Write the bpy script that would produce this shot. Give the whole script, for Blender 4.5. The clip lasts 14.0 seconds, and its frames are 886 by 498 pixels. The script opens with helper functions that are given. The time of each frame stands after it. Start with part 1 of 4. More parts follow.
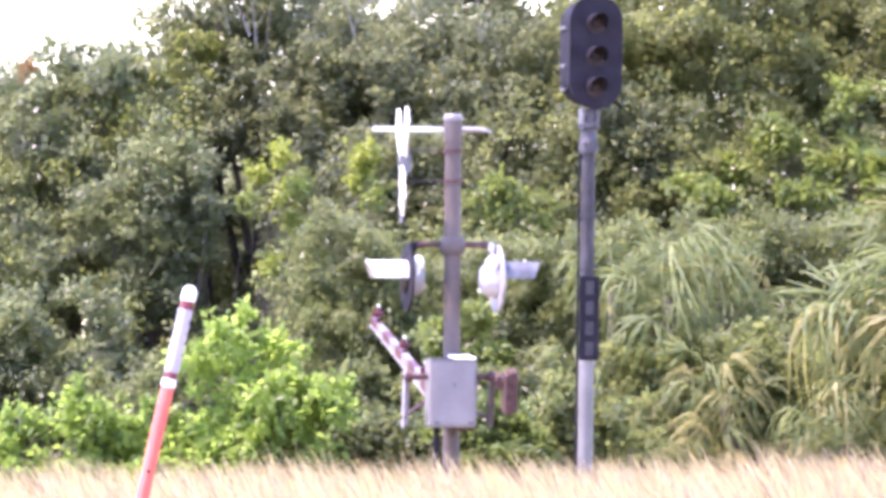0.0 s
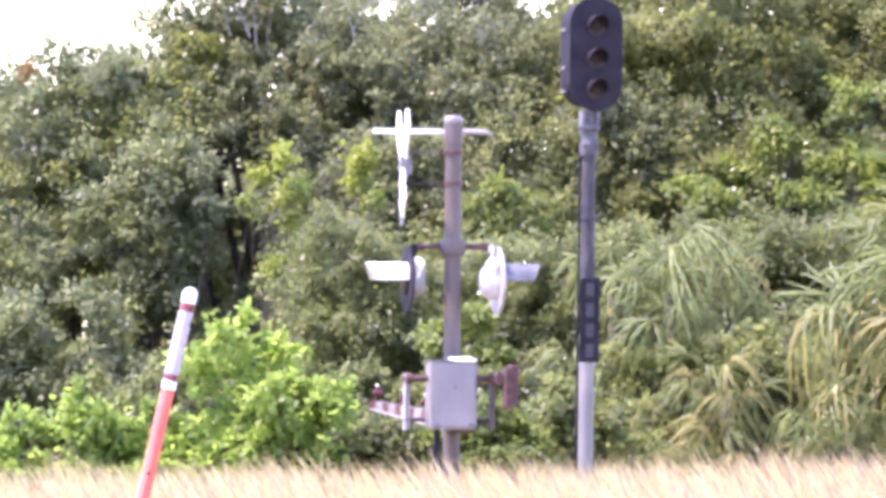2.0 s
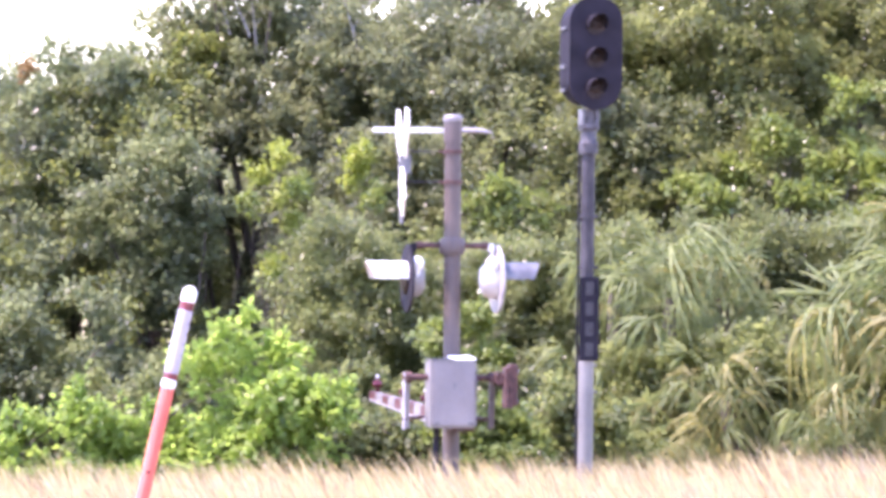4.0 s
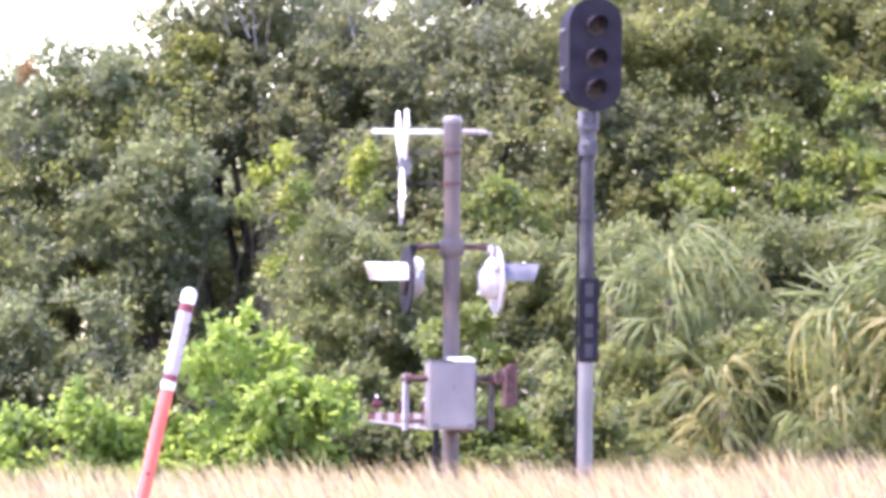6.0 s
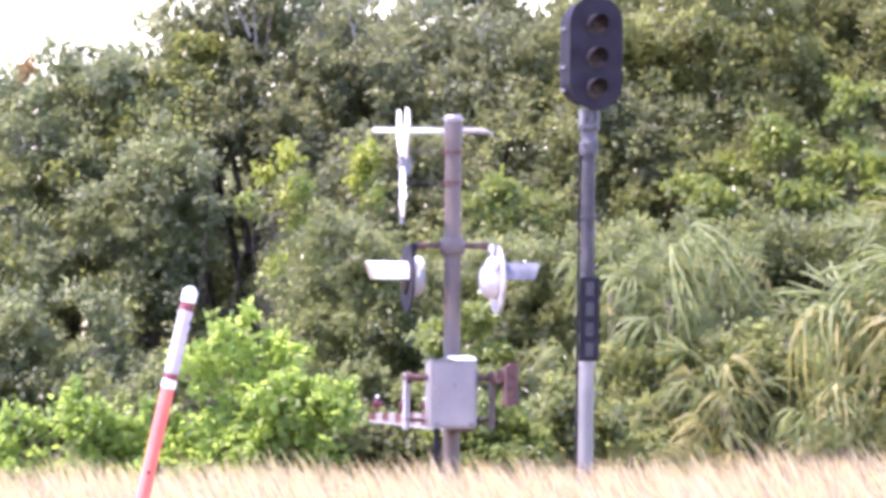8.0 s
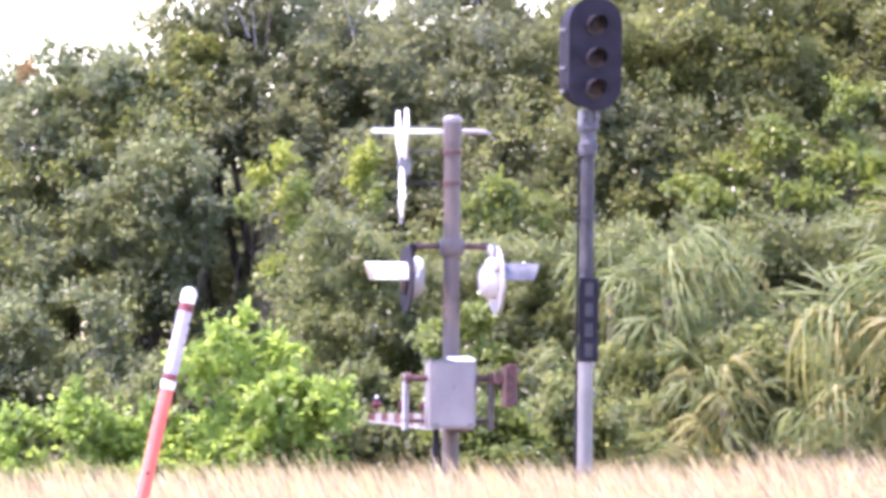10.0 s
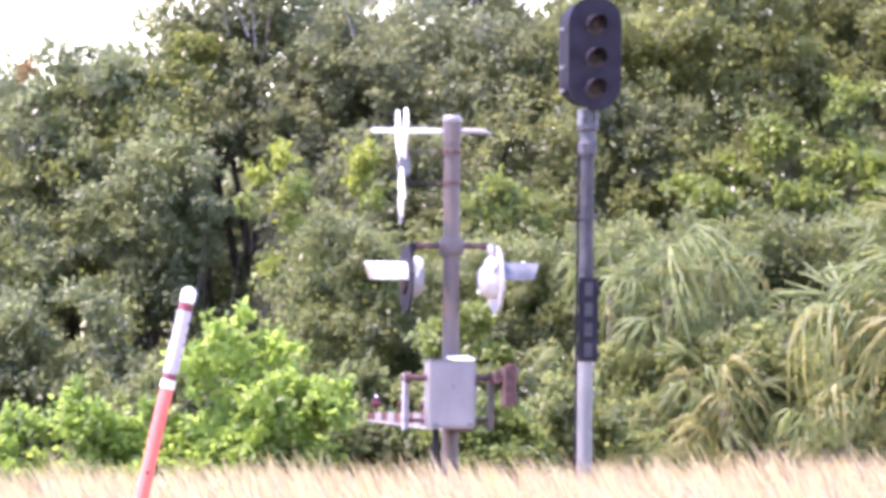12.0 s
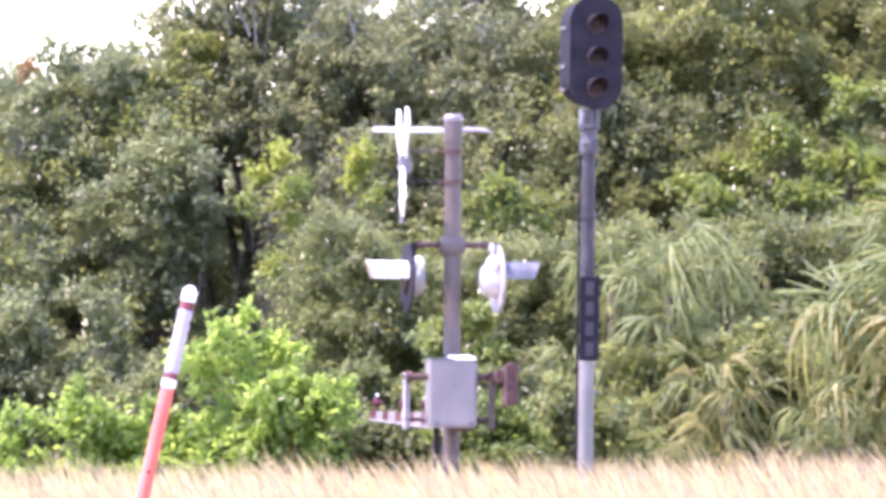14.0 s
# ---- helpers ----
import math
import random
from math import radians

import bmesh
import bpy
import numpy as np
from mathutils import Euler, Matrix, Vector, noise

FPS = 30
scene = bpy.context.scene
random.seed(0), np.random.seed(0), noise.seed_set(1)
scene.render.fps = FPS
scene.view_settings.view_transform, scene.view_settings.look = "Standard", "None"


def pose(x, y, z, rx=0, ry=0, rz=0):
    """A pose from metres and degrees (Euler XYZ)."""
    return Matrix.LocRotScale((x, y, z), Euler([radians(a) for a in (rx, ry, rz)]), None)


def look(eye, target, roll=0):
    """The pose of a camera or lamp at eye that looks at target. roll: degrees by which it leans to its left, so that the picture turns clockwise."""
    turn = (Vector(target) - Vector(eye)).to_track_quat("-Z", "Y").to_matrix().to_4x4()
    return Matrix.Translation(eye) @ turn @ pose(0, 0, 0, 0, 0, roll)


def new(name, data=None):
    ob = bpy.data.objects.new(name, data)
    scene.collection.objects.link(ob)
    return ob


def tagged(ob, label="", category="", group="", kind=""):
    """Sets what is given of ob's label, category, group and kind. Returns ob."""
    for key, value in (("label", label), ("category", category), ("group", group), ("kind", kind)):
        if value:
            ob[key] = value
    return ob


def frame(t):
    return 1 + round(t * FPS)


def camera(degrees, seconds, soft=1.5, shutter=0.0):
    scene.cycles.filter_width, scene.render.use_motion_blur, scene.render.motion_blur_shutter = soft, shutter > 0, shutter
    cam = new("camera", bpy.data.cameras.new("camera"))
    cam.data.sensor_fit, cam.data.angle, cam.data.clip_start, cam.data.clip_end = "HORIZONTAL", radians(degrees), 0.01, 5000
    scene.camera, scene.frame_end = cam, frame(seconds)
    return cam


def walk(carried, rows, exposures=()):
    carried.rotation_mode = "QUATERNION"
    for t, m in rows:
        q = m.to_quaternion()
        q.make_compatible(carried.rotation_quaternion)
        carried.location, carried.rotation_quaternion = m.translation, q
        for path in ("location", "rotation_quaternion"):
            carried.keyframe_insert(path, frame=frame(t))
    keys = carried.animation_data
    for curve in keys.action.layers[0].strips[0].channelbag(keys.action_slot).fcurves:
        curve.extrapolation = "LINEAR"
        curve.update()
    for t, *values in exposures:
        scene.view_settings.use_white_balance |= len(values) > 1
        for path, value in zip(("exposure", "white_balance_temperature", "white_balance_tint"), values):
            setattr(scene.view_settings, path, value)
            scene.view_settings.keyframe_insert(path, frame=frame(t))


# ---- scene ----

# ---------------------------------------------------------------- camera
EYE = (0.0, 0.0, 1.6)
LENS = 7.0
PIX = 784 / math.tan(radians(LENS / 2))
TILT, ROLL = math.degrees(math.atan(189 / PIX)), 0.4
cam = camera(LENS, 14.0, soft=4.1)
# small shake of the tripod head: seconds, sideways, upward
SHAKE = [(0.0, 0.0, -2.3), (0.5, 3.0, -0.6), (1.0, 3.0, -0.1), (1.5, 1.4, -0.1), (2.0, 0.5, 1.3), (2.5, 0.3, -1.0),
         (3.0, -1.4, -1.3), (4.2, 0.2, -0.8), (5.5, 1.6, -0.6), (6.0, -0.9, 1.6), (6.5, -3.2, 2.2), (7.0, 0.0, 0.9),
         (7.5, -2.3, -0.8), (8.0, 0.3, -0.4), (9.2, -0.5, 0.3), (10.5, -1.3, 1.0), (11.0, -1.4, 0.5), (11.5, 0.5, -0.3),
         (12.0, -1.7, 0.1), (12.5, 1.1, -0.2), (13.0, 0.6, 1.0), (13.5, -0.2, 0.8), (14.0, 0.3, -1.5)]
walk(cam, [(t, pose(*EYE, 90 + TILT + math.degrees(dy / PIX), 0, math.degrees(dx / PIX)) @ pose(0, 0, 0, 0, 0, ROLL))
           for t, dx, dy in SHAKE], exposures=[(0.0, 2.75, 6480, 43), (14.0, 2.75, 6480, 43)])

# ---------------------------------------------------------------- world and sun
SUN = Vector((-0.43, -0.1, 0.89)).normalized()
world = bpy.data.worlds.new("sky")
scene.world = world
world.use_nodes = True
wt = world.node_tree
sky = wt.nodes.new("ShaderNodeTexSky")
sky.sky_type = 'NISHITA'
sky.sun_disc = False
sky.air_density, sky.dust_density = 1.0, 0.4
sky.sun_elevation = math.asin(SUN.z)
sky.sun_rotation = math.atan2(SUN.x, SUN.y)
wt.links.new(sky.outputs[0], wt.nodes["Background"].inputs[0])
wt.nodes["Background"].inputs[1].default_value = 0.15
lamp = bpy.data.lights.new("sun", 'SUN')
lamp.energy, lamp.angle, lamp.color = 2.1, radians(0.55), (1.0, 0.95, 0.87)
sun = new("sun", lamp)
sun.matrix_world = look(SUN * 60, (0, 0, 0))


# ---------------------------------------------------------------- materials
def nodes_of(name):
    m = bpy.data.materials.new(name)
    m.use_nodes = True
    return m, m.node_tree.nodes, m.node_tree.links, m.node_tree.nodes["Principled BSDF"]


def surface(name, low, high, scale=8.0, rough=0.5, metal=0.0, bump=0.2, streak=1.0, fine=90.0, spec=0.5):
    """A weathered surface: two colours mixed by a coarse and a fine noise, with fine relief."""
    m, n, l, b = nodes_of(name)
    tc = n.new("ShaderNodeTexCoord")
    mp = n.new("ShaderNodeMapping")
    mp.inputs["Scale"].default_value = (1, 1, streak)
    l.new(tc.outputs["Object"], mp.inputs["Vector"])
    coarse, grain = n.new("ShaderNodeTexNoise"), n.new("ShaderNodeTexNoise")
    for t, s in ((coarse, scale), (grain, fine)):
        t.inputs["Scale"].default_value = s
        t.inputs["Detail"].default_value = 5
        l.new(mp.outputs[0], t.inputs["Vector"])
    mixf = n.new("ShaderNodeMath")
    mixf.operation = 'MULTIPLY_ADD'
    l.new(grain.outputs[0], mixf.inputs[0])
    mixf.inputs[1].default_value = 0.45
    l.new(coarse.outputs[0], mixf.inputs[2])
    ramp = n.new("ShaderNodeValToRGB")
    ramp.color_ramp.elements[0].position, ramp.color_ramp.elements[1].position = 0.5, 0.9
    ramp.color_ramp.elements[0].color, ramp.color_ramp.elements[1].color = (*low, 1), (*high, 1)
    l.new(mixf.outputs[0], ramp.inputs[0])
    l.new(ramp.outputs[0], b.inputs["Base Color"])
    b.inputs["Roughness"].default_value, b.inputs["Metallic"].default_value = rough, metal
    b.inputs["Specular IOR Level"].default_value = spec
    bp = n.new("ShaderNodeBump")
    bp.inputs["Strength"].default_value, bp.inputs["Distance"].default_value = bump, 0.004
    l.new(grain.outputs[0], bp.inputs["Height"])
    l.new(bp.outputs[0], b.inputs["Normal"])
    return m


def leafage(name, dark, light, glow=0.35, rough=0.38, patch=1.2):
    """Foliage: each leaf its own shade between two colours, drifting from patch to patch, partly see-through to light."""
    m, n, l, b = nodes_of(name)
    geo, tc = n.new("ShaderNodeNewGeometry"), n.new("ShaderNodeTexCoord")
    ns = n.new("ShaderNodeTexNoise")
    ns.inputs["Scale"].default_value = patch
    l.new(tc.outputs["Object"], ns.inputs["Vector"])
    add = n.new("ShaderNodeMath")
    add.operation = 'MULTIPLY_ADD'
    l.new(ns.outputs[0], add.inputs[0])
    add.inputs[1].default_value = 1.3
    half = n.new("ShaderNodeMath")
    half.operation = 'MULTIPLY_ADD'
    l.new(geo.outputs["Random Per Island"], half.inputs[0])
    half.inputs[1].default_value, half.inputs[2].default_value = 0.5, -0.95
    clump = n.new("ShaderNodeTexNoise")
    clump.inputs["Scale"].default_value, clump.inputs["Detail"].default_value = 5.5, 2
    l.new(tc.outputs["Object"], clump.inputs["Vector"])
    both = n.new("ShaderNodeMath")
    both.operation = 'MULTIPLY_ADD'
    l.new(clump.outputs[0], both.inputs[0])
    both.inputs[1].default_value = 1.1
    l.new(half.outputs[0], both.inputs[2])
    l.new(both.outputs[0], add.inputs[2])
    ramp = n.new("ShaderNodeValToRGB")
    ramp.color_ramp.elements[0].color, ramp.color_ramp.elements[1].color = (*dark, 1), (*light, 1)
    l.new(add.outputs[0], ramp.inputs[0])
    drift = n.new("ShaderNodeTexNoise")
    drift.inputs["Scale"].default_value, drift.inputs["Detail"].default_value = patch * 1.7, 4
    shift = n.new("ShaderNodeMapping")
    shift.inputs["Location"].default_value = (7.3, 2.1, 4.4)
    l.new(tc.outputs["Object"], shift.inputs["Vector"])
    l.new(shift.outputs[0], drift.inputs["Vector"])
    hue = n.new("ShaderNodeValToRGB")
    hue.color_ramp.elements[0].position, hue.color_ramp.elements[1].position = 0.36, 0.64
    hue.color_ramp.elements[0].color, hue.color_ramp.elements[1].color = (0.86, 0.90, 1.15, 1), (1.18, 1.12, 0.72, 1)
    l.new(drift.outputs[0], hue.inputs[0])
    aged = n.new("ShaderNodeMix")
    aged.data_type, aged.blend_type = 'RGBA', 'MULTIPLY'
    aged.inputs[0].default_value = 1.0
    l.new(ramp.outputs[0], aged.inputs[6])
    l.new(hue.outputs[0], aged.inputs[7])
    l.new(aged.outputs[2], b.inputs["Base Color"])
    # some leaves are waxy, others dull
    wax = n.new("ShaderNodeMapRange")
    wax.inputs["To Min"].default_value, wax.inputs["To Max"].default_value = rough * 0.45, rough * 1.35
    l.new(geo.outputs["Random Per Island"], wax.inputs["Value"])
    l.new(wax.outputs[0], b.inputs["Roughness"])
    tr, mix = n.new("ShaderNodeBsdfTranslucent"), n.new("ShaderNodeMixShader")
    thin = n.new("ShaderNodeValToRGB")
    for e, c in zip(thin.color_ramp.elements, (dark, light)):
        e.color = (min(c[0] * 1.9, 0.7), min(c[1] * 1.9, 0.7), c[2] * 1.6, 1)
    l.new(add.outputs[0], thin.inputs[0])
    l.new(thin.outputs[0], tr.inputs["Color"])
    mix.inputs[0].default_value = glow
    l.new(b.outputs[0], mix.inputs[1])
    l.new(tr.outputs[0], mix.inputs[2])
    l.new(mix.outputs[0], n["Material Output"].inputs["Surface"])
    return m


M_GROUND = surface("dry soil and thatch", (0.16, 0.12, 0.07), (0.34, 0.27, 0.15), 2.5, 0.95, 0, 0.6, fine=40)
M_GRASS = leafage("dry grass", (0.40, 0.285, 0.13), (0.70, 0.555, 0.31), 0.25, 0.6, 3.0)
M_STALK = leafage("brown grass stalks", (0.12, 0.062, 0.045), (0.30, 0.18, 0.12), 0.2, 0.7, 2.0)
M_GREENGRASS = leafage("green grass", (0.075, 0.095, 0.035), (0.17, 0.18, 0.075), 0.35, 0.5, 0.8)
M_OAK = leafage("oak leaves", (0.108, 0.124, 0.069), (0.151, 0.168, 0.089), 0.6, 0.5)
M_OAKDARK = leafage("grey oak leaves", (0.127, 0.150, 0.086), (0.157, 0.184, 0.099), 0.64, 0.5)
M_VINE = leafage("vine leaves", (0.114, 0.132, 0.055), (0.160, 0.176, 0.072), 0.62, 0.48)
M_BRIGHT = leafage("young shrub leaves", (0.152, 0.222, 0.052), (0.24, 0.32, 0.086), 0.64, 0.5)
M_CREEPER = leafage("creeper leaves", (0.085, 0.118, 0.03), (0.18, 0.22, 0.06), 0.4, 0.48)
M_SUNVINE = leafage("sunlit olive creeper leaves", (0.118, 0.14, 0.045), (0.18, 0.2, 0.062), 0.55, 0.5)
M_DEADLEAF = leafage("dead orange leaves", (0.17, 0.115, 0.065), (0.22, 0.145, 0.08), 0.3, 0.6)
M_LIME = leafage("lime leaves", (0.13, 0.17, 0.035), (0.25, 0.285, 0.065), 0.42, 0.5)
M_SHRUB = leafage("shrub leaves", (0.106, 0.130, 0.057), (0.158, 0.176, 0.078), 0.58, 0.48)
M_EDGE = leafage("sunlit yellow-green edge growth", (0.128, 0.15, 0.06), (0.195, 0.215, 0.086), 0.6, 0.48)
M_PALM = leafage("palmetto blades", (0.062, 0.086, 0.035), (0.25, 0.285, 0.115), 0.42, 0.62, 13.0)
M_PALMDRY = leafage("yellowed palmetto blades", (0.135, 0.13, 0.045), (0.30, 0.28, 0.11), 0.38, 0.6, 13.0)
M_LITTER = surface("leaf litter", (0.035, 0.027, 0.018), (0.10, 0.075, 0.045), 5, 0.95, 0, 0.8, fine=30)
M_BARK = surface("bark", (0.05, 0.04, 0.034), (0.13, 0.11, 0.09), 6, 0.9, 0, 0.9, 0.3)
M_TWIG = surface("bleached twig", (0.16, 0.15, 0.14), (0.3, 0.28, 0.26), 12, 0.9, 0, 0.4)
M_CAST = surface("cast iron, worn pale", (0.02, 0.019, 0.027), (0.098, 0.094, 0.106), 13, 0.6, 0, 0.3, spec=0.25)
M_MAST = surface("weathered galvanised steel", (0.07, 0.053, 0.052), (0.118, 0.093, 0.09), 5, 0.6, 0.15, 0.15, 0.25)
M_POLE = surface("grey painted pole", (0.145, 0.137, 0.138), (0.235, 0.224, 0.222), 5, 0.5, 0.1, 0.15, 0.25)
M_ARMWHITE = surface("greyish white stripe", (0.13, 0.12, 0.13), (0.25, 0.235, 0.245), 10, 0.55, 0, 0.12)
M_ARMRED = surface("dark red stripe", (0.055, 0.011, 0.02), (0.115, 0.026, 0.036), 10, 0.45, 0, 0.1)
# white raised to hold the sunlight on the right lamp housing
M_PALE = surface("sunlit white paint", (0.40, 0.37, 0.37), (0.60, 0.57, 0.56), 9, 0.5, 0, 0.2)
M_STRIPE = surface("dulled white stripe", (0.24, 0.23, 0.25), (0.36, 0.34, 0.36), 8, 0.5, 0, 0.1)
M_POLEDARK = surface("dark grey paint, worn in patches", (0.016, 0.015, 0.021), (0.074, 0.07, 0.08), 7, 0.55, 0, 0.15, 0.45, spec=0.2)
M_WHITE = surface("white enamel", (0.68, 0.68, 0.68), (0.82, 0.82, 0.81), 6, 0.4, 0, 0.1)
M_BOX = surface("off-white painted steel", (0.158, 0.143, 0.155), (0.216, 0.198, 0.208), 4, 0.45, 0, 0.12, 0.4)
M_GREY = surface("grey steel", (0.09, 0.09, 0.105), (0.17, 0.17, 0.19), 10, 0.5, 0.4, 0.15)
M_BLACK = surface("faded black paint", (0.010, 0.009, 0.014), (0.024, 0.021, 0.031), 5, 0.75, 0, 0.15, spec=0.15)
M_RUST = surface("rusty red-brown iron", (0.04, 0.018, 0.02), (0.125, 0.06, 0.054), 18, 0.75, 0.1, 0.5)
M_RED = surface("red reflective stripe", (0.11, 0.016, 0.026), (0.18, 0.03, 0.04), 8, 0.4, 0, 0.1)
M_LAMPRED = surface("red lamp glass", (0.05, 0.007, 0.012), (0.10, 0.012, 0.02), 20, 0.15, 0, 0.02)
M_SLEEVE = surface("faded white label film", (0.27, 0.25, 0.32), (0.42, 0.4, 0.47), 5, 0.45, 0, 0.08)
M_ORANGE = surface("sun-faded orange plastic", (0.60, 0.105, 0.085), (0.74, 0.165, 0.125), 4, 0.45, 0, 0.08, 0.3)
M_LENS = surface("dull brown lens glass", (0.014, 0.01, 0.011), (0.032, 0.022, 0.021), 12, 0.4, 0, 0.02, spec=0.15)
M_CHAR = surface("worn grey lettering", (0.014, 0.013, 0.018), (0.036, 0.034, 0.042), 26, 0.6, 0, 0.1)


# ---------------------------------------------------------------- mesh helpers
def part(name, bm, material, parent=None, label="", smooth=False):
    me = bpy.data.meshes.new(name)
    bmesh.ops.recalc_face_normals(bm, faces=bm.faces)
    bm.to_mesh(me)
    bm.free()
    if smooth:
        me.shade_smooth()
        me.set_sharp_from_angle(angle=radians(40))
    me.materials.append(material)
    ob = new(name, me)
    ob.parent = parent
    if label:
        ob["label"] = label
    return ob


def empty(name, m):
    ob = new(name)
    ob.matrix_world = m
    return ob


def box(bm, c, s, bevel=0.0, m=None):
    r = bmesh.ops.create_cube(bm, size=1.0, matrix=(m or Matrix()) @ Matrix.Translation(c) @ Matrix.Diagonal((*s, 1)))
    if bevel:
        es = {e for v in r["verts"] for e in v.link_edges}
        bmesh.ops.bevel(bm, geom=list(es), offset=bevel, segments=2, affect='EDGES')
    return bm


def tube(bm, pts, radii, seg=14, cap=True):
    """A round tube of varying thickness along points."""
    rings = []
    pts = [Vector(p) for p in pts]
    for i, p in enumerate(pts):
        d = (pts[min(i + 1, len(pts) - 1)] - pts[max(i - 1, 0)]).normalized()
        a = d.cross(Vector((0.31, 0.87, 0.12)))
        a = a.normalized() if a.length > 0.05 else d.cross(Vector((1, 0, 0))).normalized()
        b = d.cross(a)
        rings.append([bm.verts.new(p + radii[i] * (math.cos(k * math.tau / seg) * a + math.sin(k * math.tau / seg) * b)) for k in range(seg)])
    for r0, r1 in zip(rings, rings[1:]):
        for k in range(seg):
            bm.faces.new((r0[k], r0[(k + 1) % seg], r1[(k + 1) % seg], r1[k]))
    if cap:
        bm.faces.new(rings[0][::-1])
        bm.faces.new(rings[-1])
    return bm


def turned(bm, axis_from, axis, profile, seg=24):
    """A turned body: profile of (way along the axis, radius)."""
    o, d = Vector(axis_from), Vector(axis).normalized()
    return tube(bm, [o + d * h for h, _ in profile], [max(r, 0.0005) for _, r in profile], seg)


def B():
    return bmesh.new()


def sheet_mesh(name, verts, faces, material, parent=None, smooth=False):
    me = bpy.data.meshes.new(name)
    verts = np.asarray(verts, dtype=np.float32)
    faces = np.asarray(faces, dtype=np.int32)
    me.vertices.add(len(verts))
    me.vertices.foreach_set("co", verts.ravel())
    k = faces.shape[1]
    me.loops.add(faces.size)
    me.loops.foreach_set("vertex_index", faces.ravel())
    me.polygons.add(len(faces))
    me.polygons.foreach_set("loop_start", np.arange(0, faces.size, k, dtype=np.int32))
    me.update(calc_edges=True)
    me.materials.append(material)
    ob = new(name, me)
    ob.parent = parent
    return ob


def unit(a):
    return a / np.maximum(np.linalg.norm(a, axis=1, keepdims=True), 1e-6)


def leaves(rng, at, out, size, wide=0.5, up=0.6):
    """Folded leaf blades at points, facing roughly outward and up. Returns vertices and triangles."""
    n = len(at)
    a = unit(out * 0.5 + rng.normal(0, 0.8, (n, 3)) + np.array((0, 0, -0.25)))
    nn = out * 0.7 + rng.normal(0, 0.36, (n, 3)) + np.array((0, 0, up))
    s = unit(np.cross(a, nn))
    nn = np.cross(s, a)
    L = (size * rng.uniform(0.65, 1.3, n))[:, None]
    W = L * wide * 0.5
    v = np.stack([at, at + a * L * 0.45 + s * W + nn * W * 0.35, at + a * L, at + a * L * 0.45 - s * W + nn * W * 0.35], 1)
    i = np.arange(n)[:, None] * 4
    return v.reshape(-1, 3), np.concatenate([i + np.array((0, 1, 2)), i + np.array((0, 2, 3))], 0)


def lumps_in(rng, centre, radii, count, size, rough=0.22):
    """Clumps of foliage through the outer part of an uneven rounded form."""
    d = unit(rng.normal(0, 1, (count, 3)))
    # fuller on the sunny, open side that faces the track
    d[:, 1] = np.where(rng.random(count) < 0.55, -np.abs(d[:, 1]), d[:, 1])
    off = rng.uniform(0, 50)
    warp = np.array([1.0 + rough * noise.noise((q[0] * 2.1 + off, q[1] * 2.1, q[2] * 2.6)) for q in d])[:, None]
    c = np.array(centre) + d * np.array(radii) * warp * rng.uniform(0.25, 1.0, (count, 1)) ** 0.6
    return c, rng.uniform(0.45, 1.35, count) * size


# thin places in the canopy through which the sky shows: x, z, radius
GAPS = ((-1.80, 5.05, 0.15), (-0.3, 5.36, 0.1), (-0.72, 5.48, 0.08), (1.0, 5.62, 0.2), (-0.12, 5.26, 0.08))
# deep dark recesses between the leaf masses: x, z, radius
HOLES = ((2.95, 4.5, 0.2), (3.0, 4.1, 0.2), (4.62, 4.3, 0.2), (-2.35, 3.55, 0.24), (-2.2, 2.9, 0.26), (-2.45, 2.3, 0.26), (0.8, 3.75, 0.28), (-0.3, 3.45, 0.16), (-3.9, 1.9, 0.24), (-3.15, 1.75, 0.22))


